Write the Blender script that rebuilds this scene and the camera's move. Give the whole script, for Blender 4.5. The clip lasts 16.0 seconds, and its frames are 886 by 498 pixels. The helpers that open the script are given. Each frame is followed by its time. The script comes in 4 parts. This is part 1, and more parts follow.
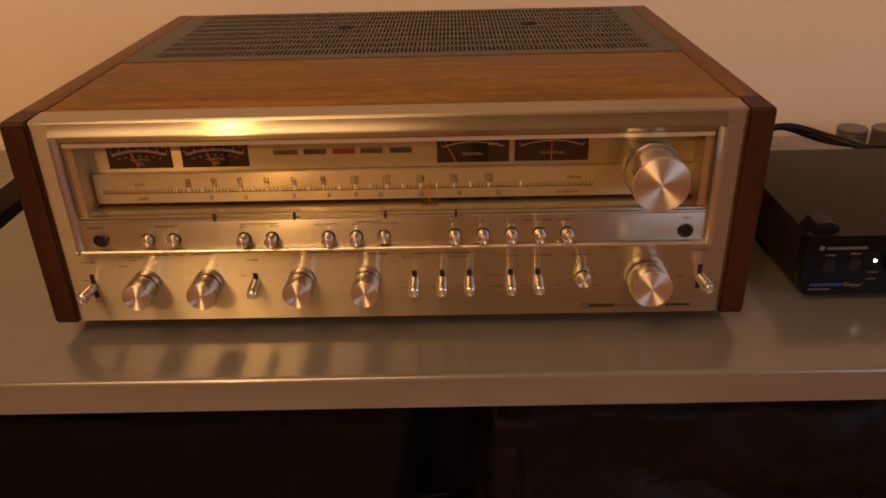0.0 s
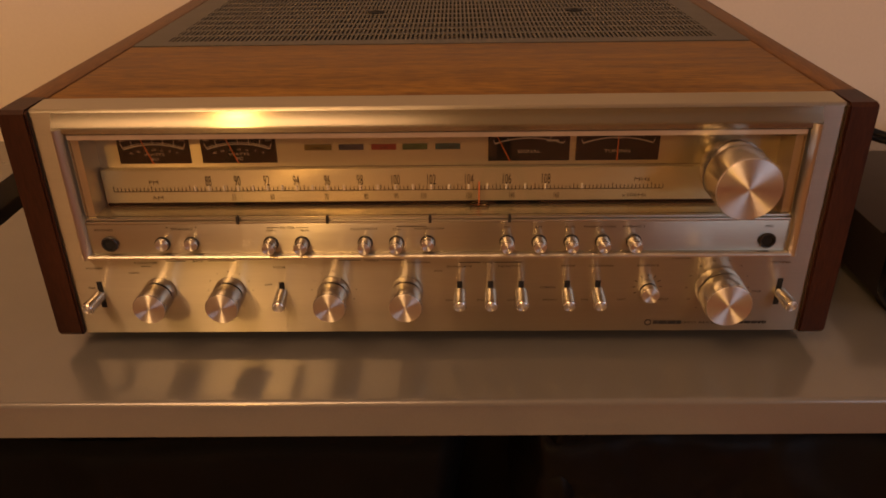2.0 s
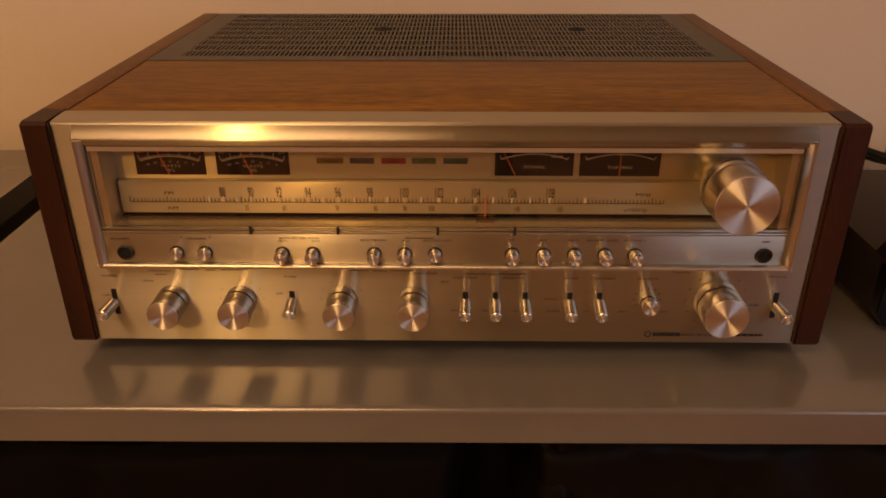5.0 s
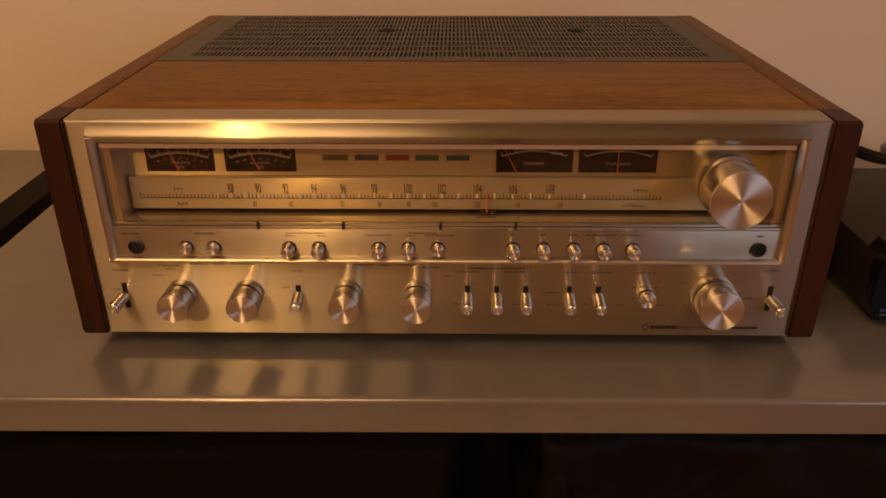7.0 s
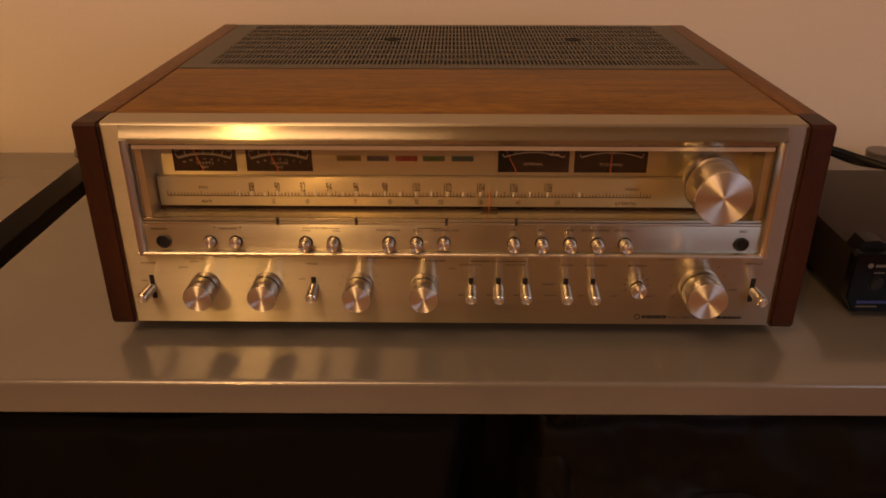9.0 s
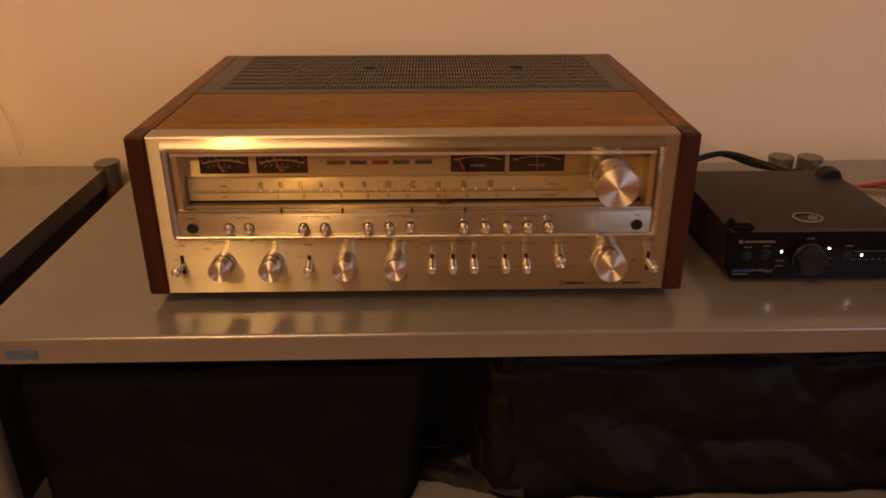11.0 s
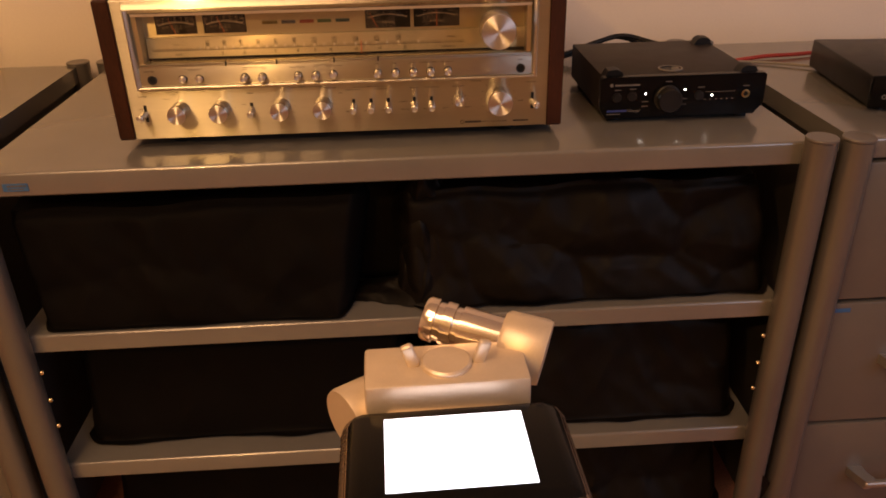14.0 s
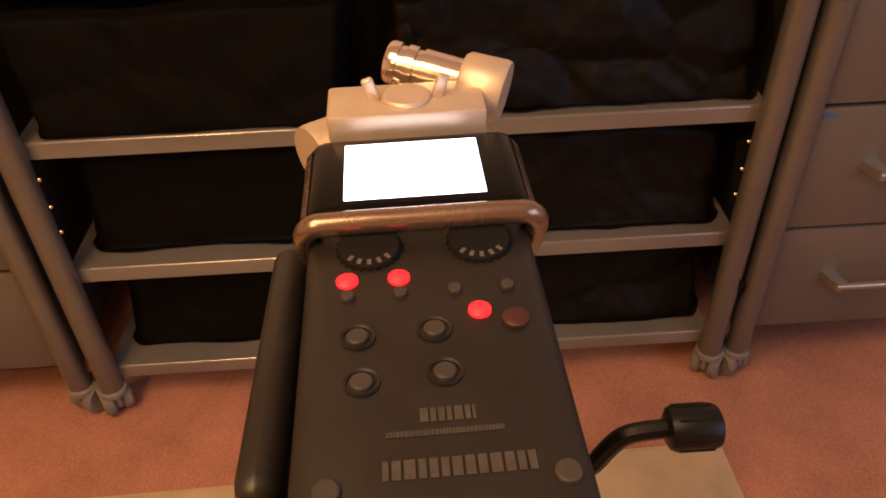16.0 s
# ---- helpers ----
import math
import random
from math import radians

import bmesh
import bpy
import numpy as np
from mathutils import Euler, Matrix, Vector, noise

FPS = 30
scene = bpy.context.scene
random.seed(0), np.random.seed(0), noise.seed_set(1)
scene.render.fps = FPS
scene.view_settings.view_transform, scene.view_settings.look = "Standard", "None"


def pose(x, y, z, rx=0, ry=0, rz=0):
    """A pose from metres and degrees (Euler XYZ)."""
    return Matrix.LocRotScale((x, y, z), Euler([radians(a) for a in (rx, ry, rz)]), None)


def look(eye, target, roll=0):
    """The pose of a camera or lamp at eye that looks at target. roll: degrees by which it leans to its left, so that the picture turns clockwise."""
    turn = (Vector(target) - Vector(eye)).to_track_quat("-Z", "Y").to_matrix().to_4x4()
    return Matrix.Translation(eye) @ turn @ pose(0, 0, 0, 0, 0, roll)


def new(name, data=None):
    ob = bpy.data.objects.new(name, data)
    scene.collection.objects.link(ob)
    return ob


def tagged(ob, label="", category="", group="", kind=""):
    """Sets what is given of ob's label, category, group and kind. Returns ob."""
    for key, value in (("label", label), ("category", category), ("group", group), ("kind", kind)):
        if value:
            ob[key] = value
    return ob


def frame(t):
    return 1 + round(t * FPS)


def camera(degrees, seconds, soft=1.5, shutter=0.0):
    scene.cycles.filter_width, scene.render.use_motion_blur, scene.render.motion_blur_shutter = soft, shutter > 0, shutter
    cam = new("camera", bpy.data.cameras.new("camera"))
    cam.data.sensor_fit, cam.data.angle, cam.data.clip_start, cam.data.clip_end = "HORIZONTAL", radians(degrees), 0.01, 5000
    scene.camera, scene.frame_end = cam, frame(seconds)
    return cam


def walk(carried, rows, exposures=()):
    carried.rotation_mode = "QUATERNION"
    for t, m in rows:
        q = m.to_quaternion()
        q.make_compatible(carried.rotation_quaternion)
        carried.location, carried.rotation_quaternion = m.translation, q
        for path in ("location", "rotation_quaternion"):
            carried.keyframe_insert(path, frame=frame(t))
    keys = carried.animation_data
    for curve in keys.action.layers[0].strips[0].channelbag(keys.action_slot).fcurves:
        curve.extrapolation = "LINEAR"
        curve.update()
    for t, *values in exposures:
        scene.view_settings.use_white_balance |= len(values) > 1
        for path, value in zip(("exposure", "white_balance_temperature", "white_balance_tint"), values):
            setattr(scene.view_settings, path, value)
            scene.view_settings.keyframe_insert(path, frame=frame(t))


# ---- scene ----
cam = camera(59.6, 16.0, soft=1.75)
PATH = [
    (0, (0.047, -0.507, 0.329), (0.012, 1.275, -0.578), -1.5),
    (0.5, (0.039, -0.464, 0.318), (-0.01, 1.311, -0.601), -1.7),
    (1, (0.028, -0.445, 0.305), (-0.03, 1.319, -0.634), -1.9),
    (1.5, (0.019, -0.444, 0.306), (-0.022, 1.325, -0.627), -1.3),
    (2, (0.014, -0.449, 0.309), (-0.024, 1.329, -0.607), -0.9),
    (2.5, (0.015, -0.451, 0.31), (-0.028, 1.33, -0.599), -0.5),
    (3, (0.011, -0.454, 0.312), (-0.031, 1.333, -0.585), -0.4),
    (3.5, (0.011, -0.458, 0.313), (-0.033, 1.333, -0.576), -0.3),
    (4, (0.009, -0.459, 0.314), (-0.019, 1.331, -0.578), 0.1),
    (6.5, (0.006, -0.473, 0.316), (-0.025, 1.323, -0.564), -0.3),
    (7, (0.005, -0.477, 0.316), (-0.021, 1.319, -0.564), -0.1),
    (7.5, (0.003, -0.481, 0.317), (-0.026, 1.315, -0.563), -0.1),
    (8, (0.001, -0.487, 0.317), (-0.029, 1.31, -0.561), -0.1),
    (10.5, (0.006, -0.629, 0.361), (0.013, 1.185, -0.481), 0.0),
    (11, (0.014, -0.685, 0.371), (0.046, 1.135, -0.458), -0.1),
    (11.5, (0.008, -0.737, 0.377), (0.064, 1.092, -0.43), 0.0),
    (12, (-0.001, -0.783, 0.384), (0.043, 1.058, -0.395), -0.1),
    (12.5, (0.0, -0.805, 0.385), (0.033, 1.041, -0.383), -0.5),
    (13, (0.014, -0.818, 0.386), (0.045, 1.037, -0.36), -0.6),
    (13.5, (0.032, -0.855, 0.362), (0.058, 0.996, -0.394), -0.9),
    (13.6, (0.043, -0.858, 0.362), (0.066, 0.972, -0.444), -1.5),
    (13.8, (0.061, -0.882, 0.327), (0.113, 0.922, -0.534), -1.4),
    (14, (0.077, -0.897, 0.311), (0.156, 0.88, -0.603), -1.3),
    (14.2, (0.083, -0.908, 0.303), (0.178, 0.841, -0.662), -1.4),
    (14.5, (0.089, -0.917, 0.292), (0.183, 0.798, -0.733), -1.5),
    (15, (0.094, -0.924, 0.283), (0.187, 0.768, -0.779), -1.7),
    (15.5, (0.1, -0.935, 0.278), (0.189, 0.71, -0.856), -2.1),
    (16, (0.093, -0.935, 0.279), (0.145, 0.622, -0.974), -1.9),
]
EXPOSURES = [(0.0, 0.1, 6450, 15), (1.5, -0.04, 6400, 15), (8.0, -0.12, 6400, 15), (10.5, 0.0, 6400, 15), (12.5, 0.27, 6300, 13), (13.5, 0.27, 6250, 13), (14.5, 0.50, 5900, 13), (16.0, 0.70, 5900, 13)]
walk(cam, [(t, look(eye, target, roll)) for t, eye, target, roll in PATH], EXPOSURES)

# ---- light ----
FLOOR = -0.72
world = bpy.data.worlds.new("room_dusk")
world.use_nodes = True
scene.world = world
world.node_tree.nodes["Background"].inputs[0].default_value = (0.06, 0.07, 0.10, 1)
world.node_tree.nodes["Background"].inputs[1].default_value = 0.25


def lamp(name, kind, place, target, watts, colour, size=0.1, size_y=None):
    data = bpy.data.lights.new(name, kind)
    data.energy, data.color = watts, colour
    if kind == "AREA":
        data.size = size
        if size_y:
            data.shape, data.size_y = "RECTANGLE", size_y
    else:
        data.shadow_soft_size = size
    ob = new(name, data)
    ob.matrix_basis = look(place, target)
    return ob


# unseen lamps: warm bulb mirrored in the fascia, inferred ceiling lamp and dim window
lamp("bulb_light", "POINT", (-0.57, -1.45, 0.85), (0, 0, 0), 19.0, (1.0, 0.52, 0.14), 0.03)
lamp("ceiling_light", "AREA", (-0.66, -1.25, 1.64), (-0.40, -1.0, -1), 22.0, (1.0, 0.55, 0.26), 0.95)
lamp("window_light", "AREA", (1.85, -1.6, 0.65), (0.2, -0.2, 0.0), 8.0, (0.75, 0.82, 1.0), 1.5, 1.2)


# ---- materials ----
def material(name, colour, rough=0.5, metal=0.0, vary=0.12, scale=40.0, bump=0.0, fine=400.0, stretch=(1, 1, 1), coat=0.0, blend=0.35, tight=0.2,
             aniso=0.0, radial="", rough_vary=0.1, dark=None, spec=0.5, coat_rough=0.12, slant=0.0):
    """A principled surface whose colour, gloss and relief vary at a coarse and a fine scale."""
    m = bpy.data.materials.new(name)
    m.use_nodes = True
    t = m.node_tree
    n, link = t.nodes, t.links
    b = n["Principled BSDF"]
    coord = n.new("ShaderNodeTexCoord")
    mapping = n.new("ShaderNodeMapping")
    mapping.inputs["Scale"].default_value = stretch
    link.new(coord.outputs["Object"], mapping.inputs["Vector"])
    big = n.new("ShaderNodeTexNoise")
    big.inputs["Scale"].default_value, big.inputs["Detail"].default_value = scale, 5
    small = n.new("ShaderNodeTexNoise")
    small.inputs["Scale"].default_value, small.inputs["Detail"].default_value = fine, 3
    for q in (big, small):
        link.new(mapping.outputs[0], q.inputs["Vector"])
    ramp = n.new("ShaderNodeValToRGB")
    c = Vector(colour)
    lo = Vector(dark) if dark else c * (1 - vary * 2)
    ramp.color_ramp.elements[0].position, ramp.color_ramp.elements[1].position = 0.5 - tight, 0.5 + tight
    ramp.color_ramp.elements[0].color = (*lo, 1)
    ramp.color_ramp.elements[1].color = (*(c * (1 + vary * 0.4)), 1)
    mix = n.new("ShaderNodeMix")
    mix.inputs[0].default_value = blend
    link.new(big.outputs[0], mix.inputs[2])
    link.new(small.outputs[0], mix.inputs[3])
    link.new(mix.outputs[0], ramp.inputs[0])
    link.new(ramp.outputs[0], b.inputs["Base Color"])
    rr = n.new("ShaderNodeMapRange")
    rr.inputs[3].default_value, rr.inputs[4].default_value = max(0.02, rough - rough_vary), min(1, rough + rough_vary)
    link.new(mix.outputs[0], rr.inputs[0])
    link.new(rr.outputs[0], b.inputs["Roughness"])
    b.inputs["Metallic"].default_value = metal
    b.inputs["Specular IOR Level"].default_value = spec
    b.inputs["Coat Weight"].default_value = coat
    b.inputs["Coat Roughness"].default_value = coat_rough
    if bump:
        bp = n.new("ShaderNodeBump")
        bp.inputs["Strength"].default_value, bp.inputs["Distance"].default_value = bump, 0.001
        link.new(mix.outputs[0], bp.inputs["Height"])
        link.new(bp.outputs[0], b.inputs["Normal"])
    if aniso:
        b.inputs["Anisotropic"].default_value = aniso
        if radial:
            tan = n.new("ShaderNodeTangent")
            tan.direction_type, tan.axis = "RADIAL", radial
            b.inputs["Anisotropic Rotation"].default_value = 0.25
        else:
            # brushed from side to side: the gloss spreads up and down
            tan = n.new("ShaderNodeCombineXYZ")
            tan.inputs[0].default_value, tan.inputs[2].default_value = slant, 1.0
        link.new(tan.outputs[0], b.inputs["Tangent"])
    return m


def glow(name, colour, strength):
    m = bpy.data.materials.new(name)
    m.use_nodes = True
    b = m.node_tree.nodes["Principled BSDF"]
    b.inputs["Base Color"].default_value = (*colour, 1)
    b.inputs["Emission Color"].default_value = (*colour, 1)
    b.inputs["Emission Strength"].default_value = strength
    return m


def glass(name, colour, rough=0.02):
    """Thin clear glass: mostly see-through, with a mirror coat by Fresnel."""
    m = bpy.data.materials.new(name)
    m.use_nodes = True
    t = m.node_tree
    for q in list(t.nodes):
        t.nodes.remove(q)
    out = t.nodes.new("ShaderNodeOutputMaterial")
    tr = t.nodes.new("ShaderNodeBsdfTransparent")
    gl = t.nodes.new("ShaderNodeBsdfGlossy")
    fr = t.nodes.new("ShaderNodeFresnel")
    mx = t.nodes.new("ShaderNodeMixShader")
    tr.inputs[0].default_value = (*colour, 1)
    gl.inputs["Roughness"].default_value = rough
    fr.inputs[0].default_value = 1.45
    t.links.new(fr.outputs[0], mx.inputs[0])
    t.links.new(tr.outputs[0], mx.inputs[1])
    t.links.new(gl.outputs[0], mx.inputs[2])
    t.links.new(mx.outputs[0], out.inputs[0])
    return m


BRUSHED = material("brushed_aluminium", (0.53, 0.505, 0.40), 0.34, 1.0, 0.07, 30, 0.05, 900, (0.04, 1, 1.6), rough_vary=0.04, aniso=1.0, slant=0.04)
# lip colour darkened to hold back the lamp's glare along it
COVE = material("brushed_aluminium_lip_dimmed", (0.38, 0.355, 0.27), 0.23, 1.0, 0.05, 30, 0.03, 900, (0.03, 1, 1.5), rough_vary=0.03, aniso=1.0)
BRIGHT = material("polished_aluminium_trim", (0.56, 0.53, 0.45), 0.30, 1.0, 0.04, 30, 0.05, 900, (0.03, 1, 1.5), rough_vary=0.05)
SPUN = material("spun_aluminium", (0.84, 0.82, 0.76), 0.48, 1.0, 0.03, 60, 0.0, 500, aniso=1.0, radial="Y", rough_vary=0.02)
TURNED = material("turned_aluminium", (0.82, 0.79, 0.74), 0.25, 1.0, 0.03, 60, 0.0, 700, (1, 20, 1), rough_vary=0.04, aniso=0.6, radial="Y")
DIAL = material("dial_silver", (0.70, 0.65, 0.50), 0.35, 0.60, 0.03, 40, 0.0, 900, (0.05, 1, 1), rough_vary=0.03, aniso=1.0, slant=0.12)
LEDGE = material("satin_ledge_aluminium", (0.70, 0.66, 0.52), 0.24, 0.8, 0.04, 40, 0.0, 900, (0.03, 1, 1), rough_vary=0.03)
RECESS = material("champagne_recess", (0.62, 0.56, 0.45), 0.32, 0.7, 0.05, 60)
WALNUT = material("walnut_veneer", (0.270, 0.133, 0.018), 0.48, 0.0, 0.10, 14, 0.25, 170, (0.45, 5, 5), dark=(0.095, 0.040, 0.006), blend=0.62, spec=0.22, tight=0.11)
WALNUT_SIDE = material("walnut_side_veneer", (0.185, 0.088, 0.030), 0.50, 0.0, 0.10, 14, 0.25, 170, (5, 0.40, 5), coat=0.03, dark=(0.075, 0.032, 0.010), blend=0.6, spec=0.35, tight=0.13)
WALNUT_DARK = material("dark_walnut_edge", (0.044, 0.0132, 0.0052), 0.45, 0.0, 0.2, 12, 0.25, 150, (4, 4, 0.7), dark=(0.017, 0.0052, 0.0026), blend=0.5, spec=0.25, tight=0.16)
GRILLE = material("grille_grey_paint", (0.075, 0.072, 0.058), 0.45, 0.2, 0.1, 60, 0.1, 800)
BLACK = material("black_satin_paint", (0.016, 0.015, 0.015), 0.42, 0.0, 0.2, 60, 0.06, 700)
VOID = material("black_inside", (0.006, 0.006, 0.006), 0.9, 0.0, 0.1, 60)
INK = material("dark_print", (0.022, 0.018, 0.015), 0.6, 0.0, 0.1, 60)
WHITE_INK = material("pale_print", (0.62, 0.56, 0.44), 0.6, 0.0, 0.05, 60)
METER = material("meter_black", (0.012, 0.010, 0.009), 0.4, 0.0, 0.1, 60)
MARK = material("white_mark_paint", (0.86, 0.83, 0.76), 0.4, 0.0, 0.05, 60)
NEEDLE = material("orange_needle", (0.75, 0.20, 0.05), 0.5, 0.0, 0.05, 60)
GLASS = glass("dial_glass", (0.93, 0.88, 0.76))
STEEL = material("grey_metal_paint", (0.235, 0.224, 0.206), 0.215, 0.42, 0.07, 9, 0.025, 900, rough_vary=0.05, coat=0.28, coat_rough=0.05, spec=0.5)
POST = material("grey_post_paint", (0.185, 0.172, 0.158), 0.30, 0.55, 0.06, 14, 0.05, 700, rough_vary=0.06)
DRAWER = material("grey_drawer_paint", (0.150, 0.138, 0.128), 0.34, 0.25, 0.08, 7, 0.08, 900, rough_vary=0.06)
HANDLE = material("satin_silver_handle", (0.42, 0.40, 0.37), 0.34, 0.8, 0.04, 30, 0.03, 700, rough_vary=0.05)
SIDE_BLACK = material("charcoal_side_panel", (0.045, 0.042, 0.042), 0.55, 0.0, 0.15, 20, 0.08, 500)
CASTER = material("grey_caster_plastic", (0.20, 0.185, 0.165), 0.5, 0.0, 0.1, 40, 0.05, 500)
BAG = material("black_sheet_plastic", (0.0052, 0.0040, 0.0033), 0.52, 0.0, 0.3, 14, 0.35, 90, rough_vary=0.12, spec=0.13)
CLOTH = material("black_dust_cloth", (0.0034, 0.0026, 0.0021), 0.70, 0.0, 0.3, 18, 0.3, 700, rough_vary=0.1, spec=0.09)
WALL = material("cream_wall_paint", (0.80, 0.72, 0.62), 0.85, 0.0, 0.035, 3.0, 0.12, 260, rough_vary=0.05)
CEIL = material("ceiling_white_paint", (0.78, 0.76, 0.72), 0.9, 0.0, 0.02, 3.0, 0.1, 200)
FLOORM = material("terracotta_carpet", (0.50, 0.235, 0.155), 0.9, 0.0, 0.26, 9, 0.9, 420, spec=0.2, blend=0.6)
RUG = material("beige_rug_pile", (0.60, 0.46, 0.28), 0.95, 0.0, 0.14, 12, 1.0, 700, spec=0.15)
PLASTIC = material("black_box_metal", (0.012, 0.011, 0.0105), 0.40, 0.2, 0.12, 40, 0.06, 900, spec=0.35)
PANEL = material("black_front_panel", (0.0035, 0.0035, 0.004), 0.24, 0.0, 0.1, 50, 0.02, 600, spec=0.14)
DAC_CASE = material("brown_black_case_paint", (0.024, 0.0178, 0.0155), 0.55, 0.1, 0.1, 40, 0.06, 900, spec=0.35)
DIM_INK = material("dim_grey_print", (0.11, 0.10, 0.095), 0.6, 0.0, 0.1, 60)
DIAL_BLACK = material("matt_black_dial", (0.006, 0.006, 0.006), 0.7, 0.0, 0.1, 60, 0.1, 700, spec=0.2)
RUBBER = material("black_rubber", (0.006, 0.0057, 0.0056), 0.42, 0.0, 0.1, 60, 0.1, 700, spec=0.25)
RED_CABLE = material("red_cable_sheath", (0.34, 0.035, 0.018), 0.4, 0.0, 0.1, 60)
GREY_PLUG = material("grey_plug_plastic", (0.24, 0.22, 0.20), 0.5, 0.0, 0.1, 60)
STICKER = material("blue_sticker", (0.04, 0.13, 0.32), 0.45, 0.0, 0.1, 60)
BLUE_INK = material("blue_print", (0.03, 0.045, 0.22), 0.5, 0.0, 0.1, 60)
GOLD = material("gold_ring", (0.42, 0.30, 0.13), 0.30, 1.0, 0.05, 60)
BRASS = material("pale_brass_stud", (0.75, 0.62, 0.38), 0.25, 1.0, 0.05, 60)
LED = glow("white_led", (1.0, 0.93, 0.78), 11.0)
FAIRY = glow("warm_fairy_bulb", (1.0, 0.62, 0.16), 9.0)
RED_LED = glow("red_led", (1.0, 0.012, 0.014), 1.3)
SCREEN = glow("lit_display", (0.93, 0.93, 1.0), 2.0)
TREE_GLASS = glass("amber_tree_glass", (0.92, 0.80, 0.42), 0.08)
MIC = material("champagne_microphone_metal", (0.62, 0.53, 0.42), 0.42, 0.55, 0.05, 90, 0.03, 900)
MIC_GLOSS = material("chromed_microphone_barrel", (0.82, 0.74, 0.66), 0.16, 1.0, 0.04, 60)
BAR = material("bronze_guard_bar", (0.30, 0.22, 0.165), 0.26, 0.85, 0.06, 60)
RECORDER = material("black_recorder_plastic", (0.0175, 0.0155, 0.0145), 0.42, 0.0, 0.25, 40, 0.08, 900, spec=0.4)
PRINT = material("faded_grey_print", (0.060, 0.055, 0.051), 0.6, 0.0, 0.2, 200)
BUTTON = material("grey_rubber_button", (0.052, 0.048, 0.045), 0.5, 0.0, 0.1, 60, spec=0.25)


# ---- builders ----
def thing(name, place, rz=0.0, label="", category="", group="", kind=""):
    ob = new(name)
    ob.empty_display_size = 0.02
    ob.matrix_basis = pose(*place, 0, 0, rz)
    return tagged(ob, label, category, group, kind)


def finish(ob, angle=35):
    """Smooth shading, but for the faces that a builder marked as flat."""
    flat = ob.data.attributes.get("flat")
    for p in ob.data.polygons:
        p.use_smooth = not (flat and flat.data[p.index].value)
    ob.data.set_sharp_from_angle(angle=radians(angle))
    return ob


def part(name, bm, mat, parent=None, label="", angle=35):
    """Links a bmesh as one mesh object under a thing or a part, in the thing's own axes."""
    bmesh.ops.recalc_face_normals(bm, faces=bm.faces)
    me = bpy.data.meshes.new(name)
    bm.to_mesh(me)
    bm.free()
    me.materials.append(mat)
    ob = new(name, me)
    if parent:
        ob.parent = parent
    if label:
        tagged(ob, label)
    return finish(ob, angle)


def solid(name, bm, mat, label, category, kind="structure", angle=35):
    return tagged(part(name, bm, mat, None, "", angle), label, category, "", kind)


def box(x0, x1, y0, y1, z0, z1, bevel=0.0, seg=2, bm=None):
    b = bmesh.new()
    bmesh.ops.create_cube(b, size=1.0, matrix=Matrix.Translation(((x0 + x1) / 2, (y0 + y1) / 2, (z0 + z1) / 2)) @ Matrix.Diagonal((x1 - x0, y1 - y0, z1 - z0, 1)))
    if bevel:
        bmesh.ops.bevel(b, geom=list(b.edges), offset=bevel, segments=seg, affect="EDGES", profile=0.5)
        flat = b.faces.layers.int.new("flat")
        for f in b.faces:
            f[flat] = int(max(abs(q) for q in f.normal) > 0.999)
    if bm is None:
        return b
    me = bpy.data.meshes.new("tmp")
    b.to_mesh(me)
    b.free()
    bm.from_mesh(me)
    bpy.data.meshes.remove(me)
    return bm


def lathe(profile, centre=(0, 0, 0), way=(0, -1, 0), seg=40, bm=None):
    """Turns a profile of (radius, distance along the axis) round an axis."""
    bm = bm or bmesh.new()
    q = Vector(way).to_track_quat("Z", "Y").to_matrix()
    c = Vector(centre)
    rings = []
    for r, d in profile:
        if r < 1e-6:
            rings.append([bm.verts.new(c + q @ Vector((0, 0, d)))])
        else:
            rings.append([bm.verts.new(c + q @ Vector((r * math.cos(a), r * math.sin(a), d))) for a in (2 * math.pi * i / seg for i in range(seg))])
    for a, b in zip(rings, rings[1:]):
        for i in range(seg):
            j = (i + 1) % seg
            if len(a) == 1 and len(b) == 1:
                continue
            if len(a) == 1:
                bm.faces.new((a[0], b[i], b[j]))
            elif len(b) == 1:
                bm.faces.new((a[i], a[j], b[0]))
            else:
                bm.faces.new((a[i], a[j], b[j], b[i]))
    return bm


def prism(outline, axis, lo, hi, bm=None):
    """Pushes an outline of two coordinates along x, y or z from lo to hi."""
    bm = bm or bmesh.new()

    def at(p, v):
        return {"x": (v, p[0], p[1]), "y": (p[0], v, p[1]), "z": (p[0], p[1], v)}[axis]
    flat = bm.faces.layers.int.get("flat") or bm.faces.layers.int.new("flat")
    a = [bm.verts.new(at(p, lo)) for p in outline]
    b = [bm.verts.new(at(p, hi)) for p in outline]
    n = len(outline)
    for i in range(n):
        j = (i + 1) % n
        long = math.hypot(outline[i][0] - outline[j][0], outline[i][1] - outline[j][1]) > 0.012
        bm.faces.new((a[i], a[j], b[j], b[i]))[flat] = int(long)
    bm.faces.new(a[::-1])[flat] = 1
    bm.faces.new(b)[flat] = 1
    return bm


